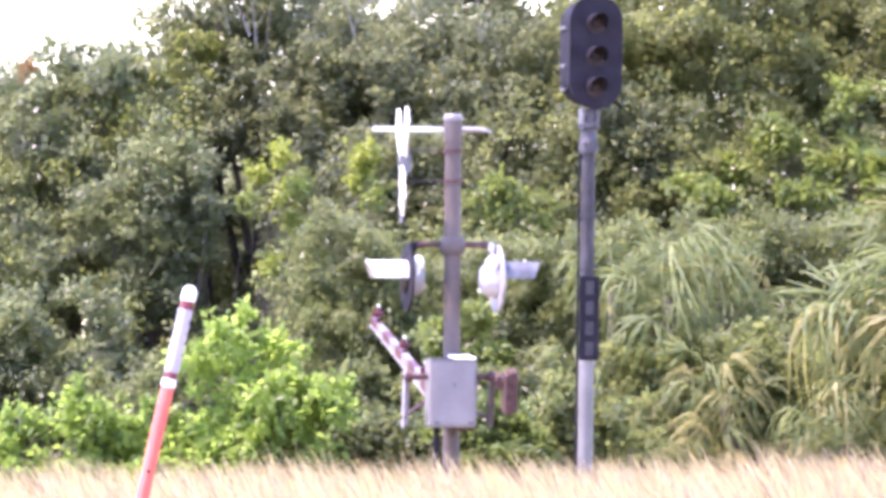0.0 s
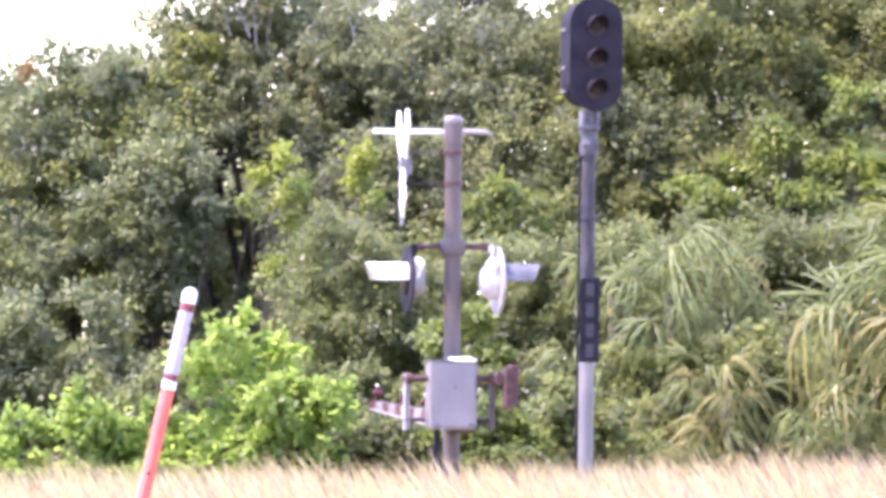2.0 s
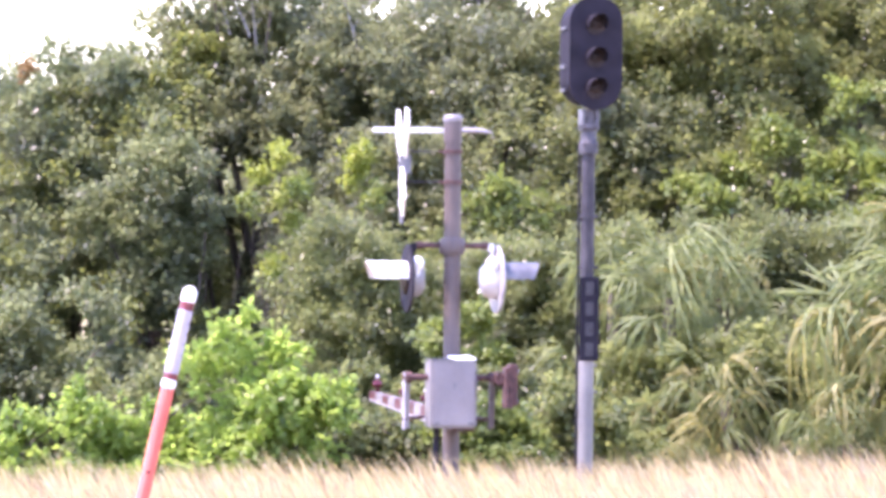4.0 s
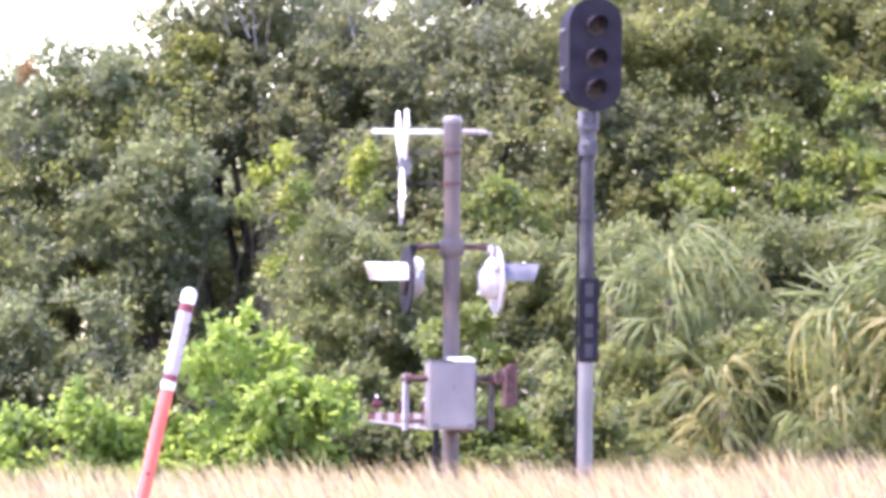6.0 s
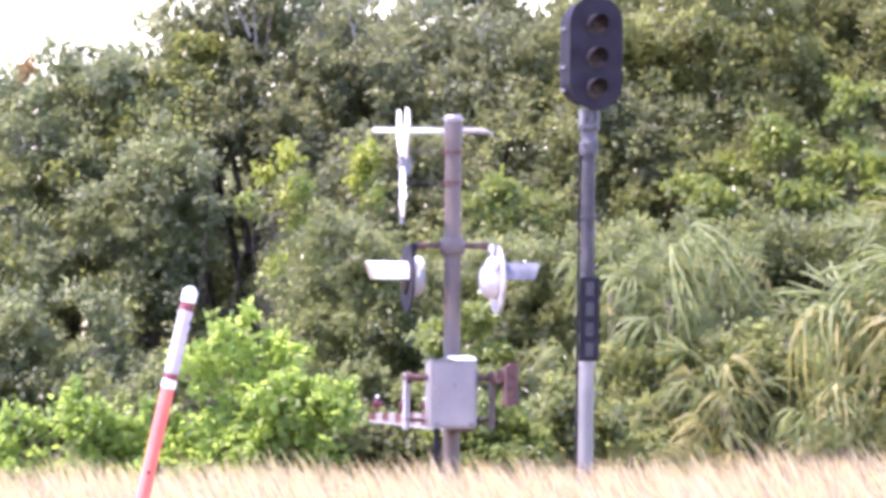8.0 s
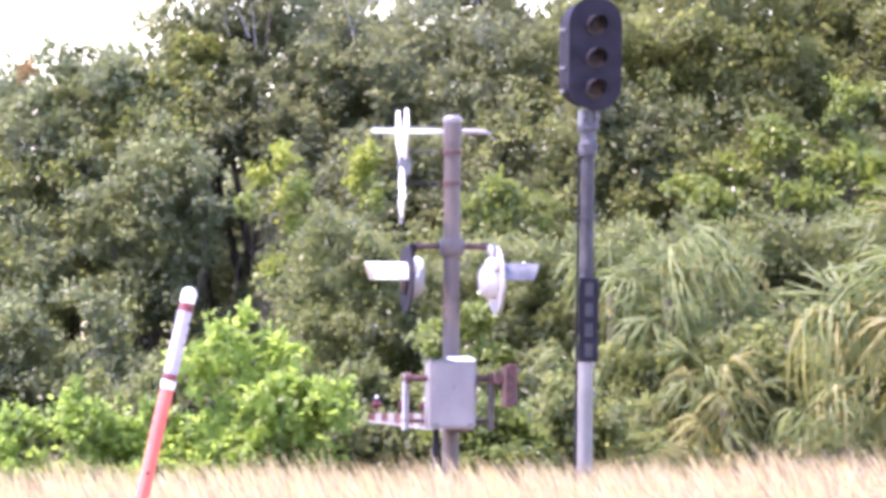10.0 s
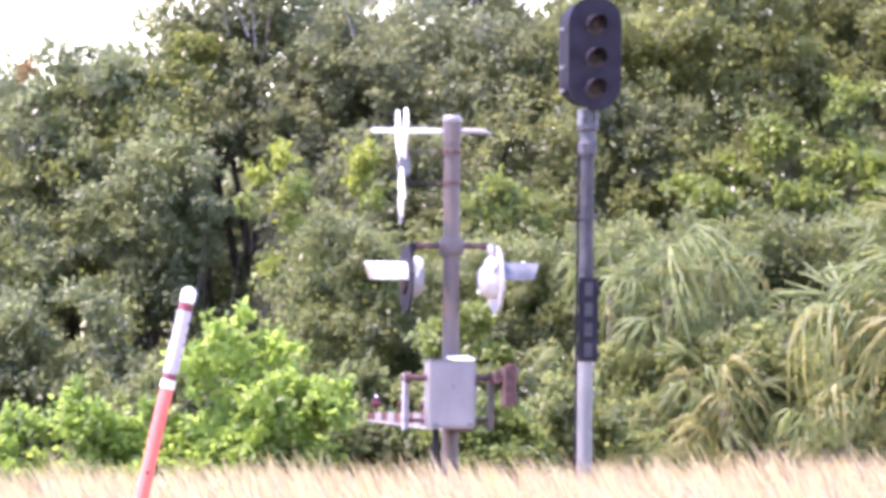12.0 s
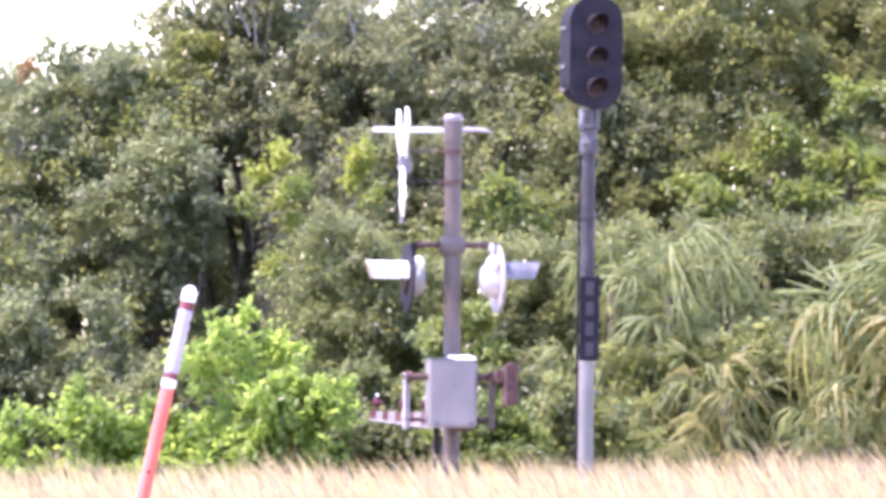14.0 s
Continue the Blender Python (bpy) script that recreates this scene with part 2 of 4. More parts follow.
def crown(rng, centre, radii, count, material, parent, leaf=0.08, lumps=26, lump=0.5, bunch=11, spread=0.05, wide=0.6, name="crown"):
    big = lump > 0.2
    if big:
        lumps, lump = lumps * 5, lump * 0.5
    c, r = lumps_in(rng, centre, radii, lumps, lump, 0.22 if big else 0.6)
    n = count // bunch
    pick = rng.choice(lumps, n, p=r ** 2 / np.sum(r ** 2))
    d = unit(rng.normal(0, 1, (n, 3)))
    d = unit(d + np.array((0, 0, 0.35)))
    fl = rng.uniform(0.4, 1.1, (n, 1))
    tip = c[pick] + d * r[pick][:, None] * fl * np.array((1.15, 1.15, 0.62))
    # shoots that break the outline
    ns = max(1, n // (25 if big else 9))
    pk = rng.choice(lumps, ns, p=r ** 2 / np.sum(r ** 2))
    sd = unit(rng.normal(0, 1, (ns, 3)) + np.array((0, 0, 0.7)))
    run = np.linspace(0.75, 1.45 if big else 2.0, 6)
    st = (c[pk] + 0 * sd)[:, None, :] + sd[:, None, :] * r[pk][:, None, None] * run[None, :, None]
    tip = np.concatenate([tip, st.reshape(-1, 3)])
    d = np.concatenate([d, np.repeat(sd, 6, 0)])
    keep = tip[:, 2] > 0.15
    ox, oy = (parent.matrix_world.translation.x, parent.matrix_world.translation.y) if parent else (0.0, 0.0)
    for gx, gz, gr in HOLES:
        keep &= (tip[:, 1] + oy > 82.2) | (tip[:, 1] + oy < 76.2) | (np.hypot(tip[:, 0] + ox - gx, tip[:, 2] - gz) > gr * rng.uniform(0.75, 1.3, len(tip)))
    # the gaps slant upward and outward through the depth of the wood
    q = (tip[:, 1] + oy) / 82.0
    for gx, gz, gr in GAPS:
        keep &= np.hypot(tip[:, 0] + ox - gx * q, (tip[:, 2] - 1.6 - (gz - 1.6) * q) * 1.3) > gr * rng.uniform(0.5, 1.5, len(tip))
    tip, d = tip[keep], d[keep]
    at = np.repeat(tip, bunch, 0) + rng.normal(0, spread, (len(tip) * bunch, 3))
    v, f = leaves(rng, at, np.repeat(d, bunch, 0), leaf, wide)
    return sheet_mesh(name, v, f, material, parent)


# ---------------------------------------------------------------- ground
def ground():
    bm = B()
    n = 40
    ys = [-3000, -60] + [i * 4.0 for i in range(-10, 31)] + [200, 3000]
    xs = [-3000, -60] + [i * 2.0 for i in range(-12, 13)] + [60, 3000]
    grid = [[bm.verts.new((x, y, 0.05 * noise.noise((x * 0.3, y * 0.2, 0)) if abs(x) < 50 and abs(y) < 130 else 0)) for x in xs] for y in ys]
    for r0, r1 in zip(grid, grid[1:]):
        for k in range(len(xs) - 1):
            bm.faces.new((r0[k], r0[k + 1], r1[k + 1], r1[k]))
    ob = part("ground", bm, M_GROUND, smooth=True)
    tagged(ob, "dry soil covered with pale dead grass", "ground", kind="structure")


def litter():
    bm = B()
    xs, ys = [i * 1.0 for i in range(-16, 17)], [72.0 + i for i in range(26)]
    grid = [[bm.verts.new((x + 0.4 * noise.noise((x, y, 1)), y + 0.6 * noise.noise((x, y, 7)), 0.07 + 0.05 * noise.noise((x * 0.3, y * 0.2, 0)))) for x in xs] for y in ys]
    for r0, r1 in zip(grid, grid[1:]):
        for k in range(len(xs) - 1):
            bm.faces.new((r0[k], r0[k + 1], r1[k + 1], r1[k]))
    tagged(part("ground_litter", bm, M_LITTER, smooth=True), "dark leaf litter under the thicket", "ground", kind="structure")


ground()
litter()


def blades(rng, x, y, h, w, lean, bend):
    n = len(x)
    az = rng.uniform(0, math.tau, n)
    sx, sy = np.cos(az) * w, np.sin(az) * w
    dx = lean + rng.normal(0, 0.13, n) * h
    dy = rng.normal(0, 0.16, n) * h
    z0 = np.zeros(n) - 0.06
    v = []
    for t in (0.0, 0.45, 0.8):
        b = t ** bend
        for s in (-1, 1):
            k = s * (1 - 0.6 * t)
            v.append(np.stack([x + dx * b + sx * k, y + dy * b + sy * k, z0 + h * t], 1))
    v.append(np.stack([x + dx * 1.15, y + dy * 1.1, z0 + h], 1))
    v = np.stack(v, 1).reshape(-1, 3)
    i = np.arange(n)[:, None] * 7
    f = np.concatenate([i + np.array(q) for q in ((0, 1, 3), (0, 3, 2), (2, 3, 5), (2, 5, 4), (4, 5, 6))], 0)
    return v, f


# what the wind stirs: object, pose at rest, swing about x and y in degrees, phase
SWAY = []


def grasses():
    rng = np.random.default_rng(5)
    n = 54000
    x, y = rng.uniform(-8, 8, n), rng.uniform(38, 66, n)
    tuft = np.array([noise.noise((a * 1.1, b * 0.8, 3.0)) + 1.1 * noise.noise((a * 5.0, b * 3.0, 8.0)) for a, b in zip(x, y)])
    h = 0.635 + 0.18 * tuft + 0.004 * x + 0.025 * np.clip(x, 0, 5) + 0.032 * np.clip(x + 1.0, -4, 0) + rng.uniform(-0.18, 0.1, n)
    # scattered taller tufts
    k, per = 170, 13
    tx, ty, th = rng.uniform(-8, 8, k), rng.uniform(47, 66, k), rng.uniform(0.66, 0.96, k)
    x[:k * per] = np.repeat(tx + 0.0, per) + rng.normal(0, 0.045, k * per)
    y[:k * per] = np.repeat(ty, per) + rng.normal(0, 0.045, k * per)
    h[:k * per] = np.repeat(th + 0.03 * np.clip(tx, -4, 0) + 0.015 * np.clip(tx, 0, 5), per) * rng.uniform(0.7, 1.05, k * per)
    h = np.maximum(h, 0.2)
    still = rng.random(n) < 0.35
    v, f = blades(rng, x[still], y[still], h[still], 0.0092, -0.28 * h[still], 1.5)
    field = tagged(sheet_mesh("dry_grass", v, f, M_GRASS), "tall pale dead grass leaning in the wind", "grass", kind="stuff")
    # patches that sway with the gusts
    for i in range(16):
        for j in range(4):
            cx, cy = -7.5 + i, 41.5 + 7 * j
            m = ~still & (np.abs(x - cx) <= 0.5) & (np.abs(y - cy) <= 3.5)
            v, f = blades(rng, x[m], y[m], h[m], 0.0092, -0.28 * h[m], 1.5)
            ob = sheet_mesh("grass_patch", v - np.array((cx, cy, 0)), f, M_GRASS, field)
            ob.matrix_basis = pose(cx, cy, 0)
            SWAY.append((ob, pose(cx, cy, 0), (0.0, 1.5), 0.9 * cx + 0.5 * j))
    n = 11000
    x, y = rng.uniform(-8, 8, n), rng.uniform(40, 67, n)
    h = rng.uniform(0.46, 0.79, n) + 0.03 * np.clip(x, -4, 5) + 0.03 * np.clip(x - 2.0, 0, 2)
    v, f = blades(rng, x, y, h, 0.007, -0.26 * h, 1.5)
    tagged(sheet_mesh("grass_stalks", v, f, M_STALK), "reddish-brown grass stalks among the pale grass", "grass", kind="stuff")
    n = 26000
    x, y = rng.uniform(-7, 7, n), rng.uniform(66.5, 74, n)
    h = rng.uniform(0.2, 0.62, n)
    v, f = blades(rng, x, y, h, 0.008, -0.05 * h, 1.6)
    tagged(sheet_mesh("green_grass", v, f, M_GREENGRASS), "green and yellowing weeds at the foot of the thicket", "grass", kind="stuff")


grasses()


# ---------------------------------------------------------------- thicket
def limbs(rng, base, tops, r0):
    bm = B()
    base = Vector(base)
    fork = base + Vector((rng.uniform(-0.2, 0.2), 0, 0.9))
    tube(bm, [base - Vector((0, 0, 0.1)), base + Vector((0.03, 0, 0.4)), fork], [r0 * 1.3, r0, r0 * 0.85], 10)
    for t in tops:
        t = Vector(t)
        q1 = fork.lerp(t, 0.3) + Vector((rng.uniform(-0.25, 0.25), rng.uniform(-0.2, 0.2), 0.1))
        q2 = fork.lerp(t, 0.65) + Vector((rng.uniform(-0.25, 0.25), rng.uniform(-0.2, 0.2), 0.1))
        tube(bm, [fork - Vector((0, 0, 0.08)), q1, q2, t], [r0 * 0.5, r0 * 0.35, r0 * 0.2, r0 * 0.06], 7)
    return bm


def tree(seed, kind, label, centre, radii, count, material, leaf=0.075, lumps=30, lump=0.5, r0=0.14, twigs=7, dead=0):
    rng = np.random.default_rng(seed)
    x, y, z = centre
    ob = empty(kind, pose(x, y, 0))
    tops = [(rng.uniform(-0.8, 0.8) * radii[0], rng.uniform(-0.8, 0.8) * radii[1], z + rng.uniform(-0.5, 0.95) * radii[2]) for _ in range(twigs)]
    part("trunk", limbs(np.random.default_rng(seed + 900), (0, 0, 0), tops, r0), M_BARK, ob, smooth=True)
    top = crown(rng, (0, 0, z), radii, count, material, ob, leaf, lumps, lump)
    if material in (M_BRIGHT, M_LIME):
        SWAY.append((top, Matrix(), (0.25, 0.5), 0.9 * x + 0.3 * z))
    if dead:
        pale = np.random.default_rng(seed + 500)
        for _ in range(dead):
            a = Vector((pale.uniform(-0.9, 0.9) * radii[0], -pale.uniform(0.6, 1.0) * radii[1], z + pale.uniform(0.2, 0.75) * radii[2]))
            d = Vector((pale.uniform(-1, 1), pale.uniform(-0.3, 0.1), pale.uniform(0.2, 0.9))).normalized() * pale.uniform(0.35, 0.7)
            bm = B()
            tube(bm, [a, a + d * 0.5 + Vector((0, 0, 0.04)), a + d], [0.014, 0.009, 0.003], 6)
            tube(bm, [a + d * 0.45, a + d * 0.7 + Vector((0.1, 0, -0.03))], [0.007, 0.002], 5)
            part("dead_branch", bm, M_TWIG, ob, "bare pale branch")
    family = {"oak_tree": "oaks of the wood", "tree": "vine-covered trees", "shrub": "shrubs along the wood", "sapling": "young saplings", "climbing_vine": "creepers on the trees"}
    return tagged(ob, label, {"shrub": "shrub", "climbing_vine": "vine"}.get(kind, "tree"), family[kind])


def tangle(seed, x0, x1, top, count, material, leaf, label, near=77.0, bunch=11):
    """Climbing growth draped over the front of the trees: an uneven sheet of leaf bunches that leans back with height."""
    rng = np.random.default_rng(seed)

    def depth(x, z):
        return near + 0.62 * z + 0.5 * noise.noise((x * 0.9, z * 0.9, seed)) + 0.36 * noise.noise((x * 2.4, z * 2.4, seed + 5.0)) + 0.34 * noise.noise((x * 5.0, z * 6.5, seed + 2.0))
    tips, outs = [], []
    while len(tips) < count:
        x, z = rng.uniform(x0, x1), rng.uniform(0.3, top)
        hole = noise.noise((x * 1.5, z * 1.5, seed + 9.0))
        edge = min(x - x0, x1 - x, (top + 0.5 * noise.noise((x * 2.2, 0.0, seed)) - z)) / 0.5
        if rng.random() > edge or any(math.hypot(x - gx * 0.965, (z - 1.6 - (gz - 1.6) * 0.965) * 1.2) < gr * 1.15 for gx, gz, gr in GAPS) or any(math.hypot(x - gx, (z - gz) * 1.2) < gr * 1.1 for gx, gz, gr in HOLES):
            continue
        y, e = depth(x, z) + (rng.uniform(0.35, 0.8) if hole > 0.2 else rng.choice((0.0, 0.0, 0.3))), 0.06
        outs.append(((depth(x + e, z) - depth(x, z)) / e, -1.0, (depth(x, z + e) - depth(x, z)) / e))
        tips.append((x, y + rng.normal(0, 0.1), z))
    tips, outs = np.array(tips), unit(np.array(outs))
    at = np.repeat(tips, bunch, 0) + rng.normal(0, 0.05, (count * bunch, 3)) * np.array((1.2, 1.2, 0.8))
    v, f = leaves(rng, at, np.repeat(outs, bunch, 0), leaf, 0.6)
    tagged(sheet_mesh("creepers", v, f, material), label, "vines", kind="stuff")


def thicket():
    oak = "grey-green live oak with a dense uneven crown"
    tree(11, "oak_tree", oak + " behind shrubs", (-4.1, 80.3, 3.13), (1.6, 1.1, 1.97), 40000, M_OAKDARK, lumps=46)
    tree(12, "oak_tree", oak, (-5.3, 82, 3.1), (1.4, 1.2, 2.0), 33120, M_OAKDARK)
    tree(13, "oak_tree", oak, (-2.1, 81, 4.0), (1.3, 1.1, 2.3), 31824, M_OAK, lumps=44, dead=7)
    tree(14, "oak_tree", oak, (0.1, 82, 4.2), (1.7, 1.2, 2.3), 30600, M_OAK, lumps=36, dead=6)
    tree(15, "tree", "tree smothered in olive-green vines", (2.7, 80, 3.9), (1.6, 1.1, 2.6), 34272, M_VINE, 0.07, 38, 0.48)
    tree(16, "tree", "tall tree smothered in olive-green vines", (5.1, 81, 4.2), (1.6, 1.2, 2.7), 31824, M_VINE, 0.07, 36, 0.5)
    tree(19, "oak_tree", "tall oak behind the other trees", (-0.9, 85, 4.4), (1.6, 1.1, 2.1), 24480, M_OAK, 0.08, 40)
    tree(20, "tree", "tall tree behind the vine-covered trees", (1.7, 84.5, 4.8), (1.7, 1.1, 2.4), 25704, M_VINE, 0.08, 40)
    tree(21, "tree", "tall tree behind the vine-covered trees", (4.2, 85, 5.0), (1.8, 1.1, 2.4), 25704, M_VINE, 0.08, 40)
    tree(22, "shrub", "grey-green undergrowth beneath the oaks", (-2.5, 79.2, 1.3), (1.4, 0.5, 1.0), 16320, M_OAKDARK, 0.08, 30, 0.42, 0.05)
    tree(23, "shrub", "green undergrowth beneath the oaks", (0.3, 78.8, 2.6), (1.8, 0.5, 1.6), 23120, M_OAK, 0.08, 34, 0.42, 0.05)
    tree(49, "oak_tree", "oak standing close behind its neighbours", (-3.4, 83.6, 3.6), (0.8, 0.6, 1.1), 22000, M_OAKDARK, 0.08, 26, 0.45)
    tree(96, "oak_tree", "tall oak with an open feathery top", (-2.65, 81.5, 4.5), (0.45, 0.5, 0.95), 10000, M_OAK, 0.08, 20, 0.4, 0.08)
    tree(97, "oak_tree", "small grey-green oak filling the edge of the wood", (-3.1, 78.6, 2.9), (0.75, 0.45, 1.05), 15000, M_OAKDARK, 0.07, 24, 0.42, 0.07)
    tree(98, "tree", "small tree wrapped in vines beside the signal", (1.85, 78.9, 3.75), (0.75, 0.4, 0.75), 11000, M_OAK, 0.07, 24, 0.4, 0.06)
    tree(28, "oak_tree", "broad oak standing behind the front row", (-3.9, 86, 2.2), (1.9, 1.0, 2.0), 14025, M_OAKDARK, 0.1, 40)
    tree(29, "oak_tree", "broad oak standing behind the front row", (-1.6, 86.5, 2.6), (1.6, 1.0, 2.2), 14025, M_OAK, 0.1, 40)
    tree(30, "tree", "leafy tree standing behind the vines", (1.2, 87, 2.8), (1.7, 1.0, 2.4), 14025, M_OAK, 0.1, 40)
    tree(48, "tree", "leafy tree standing behind the vines", (4.0, 87, 3.2), (1.9, 1.0, 2.8), 15300, M_VINE, 0.1, 44)
    tree(24, "oak_tree", oak, (-3.75, 82, 3.45), (0.6, 0.6, 1.4), 22000, M_OAKDARK, lumps=24)
    tree(25, "shrub", "low green shrub behind the gate", (-0.9, 72.8, 0.75), (0.9, 0.4, 0.75), 15000, M_SHRUB, 0.08, 16, 0.28, 0.04)
    tree(26, "shrub", "low green shrub behind the mast", (0.3, 72.6, 0.75), (0.9, 0.4, 0.75), 15000, M_SHRUB, 0.08, 16, 0.28, 0.04)
    tree(27, "shrub", "low green shrub behind the marker post", (-2.6, 73.0, 0.7), (1.2, 0.4, 0.7), 12000, M_SHRUB, 0.08, 20, 0.3, 0.04)
    tree(17, "oak_tree", oak, (-8.6, 83, 2.9), (1.6, 1.3, 2.2), 14000, M_OAK, 0.1)
    tree(18, "tree", "tree covered in vines at the thicket's edge", (8.0, 82, 4.0), (1.7, 1.3, 2.5), 14000, M_VINE, 0.1)
    sh = "leafy green shrub at the thicket's edge"
    tree(31, "shrub", "dark shrub under the oaks", (-4.4, 77, 1.2), (1.5, 0.5, 1.2), 20000, M_OAKDARK, 0.08, 22, 0.45, 0.05)
    tree(32, "shrub", sh, (-0.9, 74.5, 1.6), (0.9, 0.5, 1.25), 20400, M_SHRUB, 0.062, 22, 0.4, 0.05)
    tree(33, "shrub", sh, (0.4, 75, 1.75), (1.0, 0.6, 1.25), 24480, M_SHRUB, 0.062, 24, 0.4, 0.05)
    tree(34, "shrub", sh, (1.4, 74.5, 1.6), (0.8, 0.5, 1.3), 18360, M_SHRUB, 0.062, 20, 0.36, 0.05)
    tree(35, "shrub", sh + " between palmettos", (2.7, 76, 1.9), (1.0, 0.6, 1.1), 22440, M_SHRUB, 0.062, 24, 0.4, 0.05)
    tree(36, "shrub", sh + " between palmettos", (3.8, 76.2, 2.0), (0.9, 0.6, 1.15), 22440, M_SHRUB, 0.062, 24, 0.4, 0.05)
    tree(37, "shrub", sh + " behind the palm", (5.0, 76.2, 2.0), (0.9, 0.6, 1.3), 20400, M_SHRUB, 0.062, 22, 0.4, 0.05)
    tree(38, "shrub", "low yellow-green shrub between palmettos", (2.6, 73.0, 0.95), (0.9, 0.35, 0.7), 15000, M_EDGE, 0.056, 22, 0.26, 0.04)
    tree(39, "shrub", "yellow-green shrub among the palmettos", (3.5, 73.0, 1.05), (0.8, 0.35, 0.8), 12000, M_EDGE, 0.07, 20, 0.3, 0.04)
    tree(40, "shrub", "low shrub at the thicket's edge", (4.9, 73, 0.9), (0.9, 0.4, 0.8), 12000, M_EDGE, 0.08, 20, 0.3, 0.04)
    tree(66, "shrub", "yellow-green shrub hiding the palmetto trunks", (2.2, 72.9, 1.2), (0.8, 0.3, 0.55), 9000, M_EDGE, 0.06, 22, 0.22, 0.04)
    tree(67, "shrub", "pale green shrub in front of the palmettos", (3.25, 72.5, 1.35), (0.55, 0.3, 0.75), 8000, M_EDGE, 0.065, 20, 0.22, 0.04)
    br = "bright green young shrub in full sun"
    tree(41, "shrub", br, (-1.95, 70.3, 0.95), (0.62, 0.45, 0.88), 3300, M_BRIGHT, 0.1, 60, 0.13, 0.04)
    tree(44, "shrub", br + ", thinning out at the top", (-1.4, 69.9, 0.8), (0.52, 0.35, 0.75), 2500, M_BRIGHT, 0.1, 40, 0.13, 0.04)
    tree(42, "shrub", br, (-2.75, 70.8, 0.58), (0.48, 0.5, 0.6), 2500, M_BRIGHT, 0.1, 36, 0.12, 0.04)
    tree(45, "shrub", br + " with one arching branch", (-3.4, 70.9, 0.75), (0.24, 0.4, 0.45), 800, M_BRIGHT, 0.1, 14, 0.12, 0.03)
    tree(43, "shrub", br + ", low and ragged", (-4.2, 71.2, 0.42), (0.5, 0.5, 0.48), 1100, M_BRIGHT, 0.1, 30, 0.12, 0.04)
    lime = "slender sapling with fresh green to lime-yellow leaves"
    for q, (x, y, z, rx, rz, num) in enumerate(((-1.66, 76.3, 3.72, 0.06, 0.12, 150), (-1.88, 76.6, 3.5, 0.06, 0.09, 120), (-1.64, 76.4, 3.25, 0.09, 0.1, 170),
                                               (-0.92, 77.5, 3.62, 0.17, 0.15, 330), (-0.72, 77.3, 3.3, 0.12, 0.1, 150), (-1.54, 76.5, 2.95, 0.06, 0.07, 110),
                                               (-2.05, 76.4, 3.12, 0.1, 0.12, 150), (-1.8, 76.2, 2.6, 0.08, 0.18, 150), (-1.5, 76.8, 3.45, 0.06, 0.06, 80))):
        tree(50 + q, "sapling", lime, (x, y, z), (rx * 1.4, 0.2, rz * 1.3), num, M_CREEPER if q in (4, 6, 8) else M_LIME, 0.08, 6, 0.045, 0.012, 3)
    olive = "sunlit yellow-green creeper over the oak"
    tree(80, "climbing_vine", olive, (-3.3, 80.2, 4.35), (0.5, 0.25, 0.5), 1800, M_SUNVINE, 0.085, 26, 0.15, 0.03)
    tree(81, "climbing_vine", olive, (-2.75, 80.4, 4.75), (0.4, 0.25, 0.4), 1300, M_SUNVINE, 0.085, 22, 0.15, 0.03)
    tree(82, "climbing_vine", "tuft of dead orange leaves on the oak", (-4.57, 79.0, 4.68), (0.06, 0.06, 0.05), 33, M_DEADLEAF, 0.07, 2, 0.03, 0.012, 3)
    tree(83, "shrub", "fresh green shrub behind the mast", (0.25, 73.2, 1.7), (0.5, 0.3, 0.4), 1700, M_CREEPER, 0.08, 26, 0.1, 0.03)
    tree(84, "shrub", "low fresh green shrub in the weeds", (-0.55, 70.6, 0.55), (0.75, 0.3, 0.42), 4200, M_SHRUB, 0.08, 36, 0.12, 0.03)
    tree(85, "shrub", "low fresh green shrub in the weeds", (0.45, 70.4, 0.6), (0.6, 0.3, 0.5), 3800, M_CREEPER, 0.08, 34, 0.12, 0.03)
    tree(86, "shrub", "yellow-green shrub beside the signal", (1.35, 70.9, 0.75), (0.6, 0.3, 0.5), 3600, M_EDGE, 0.08, 34, 0.12, 0.03)
    band = "bright green creeper hanging over the thicket"
    for q, (x, y, z, rx, rz, num) in enumerate(((3.25, 78.4, 3.62, 0.3, 0.14, 900), (3.7, 78.4, 3.95, 0.34, 0.15, 1100), (4.25, 78.3, 3.72, 0.3, 0.2, 1000),
                                               (4.65, 78.2, 4.35, 0.4, 0.14, 1000), (2.95, 77.6, 3.25, 0.25, 0.12, 520), (3.9, 77.4, 3.3, 0.3, 0.16, 700), (4.45, 77.0, 3.0, 0.25, 0.2, 600), (2.62, 78.0, 3.42, 0.18, 0.09, 380), (0.55, 77.0, 3.2, 0.4, 0.3, 1300))):
        tree(120 + q, "climbing_vine", band, (x, y, z), (rx * 1.15, 0.25, rz * 1.1), num * 3 // 5, M_CREEPER, 0.085, 14, 0.09, 0.02)
    tree(95, "shrub", "broad-leaved plant with large smooth leaves", (4.6, 77.2, 3.5), (0.28, 0.2, 0.22), 110, M_CREEPER, 0.24, 8, 0.16, 0.03, 5)
    tangle(61, -6.6, -2.5, 4.8, 8000, M_OAKDARK, 0.066, "tangle of grey-green oak branches and creepers")
    tangle(62, -2.1, 1.4, 5.6, 6600, M_OAK, 0.07, "tangle of dull green creepers hanging before the oaks")
    tangle(63, 1.0, 6.4, 6.6, 11500, M_VINE, 0.068, "curtain of olive-green vines over the trees")
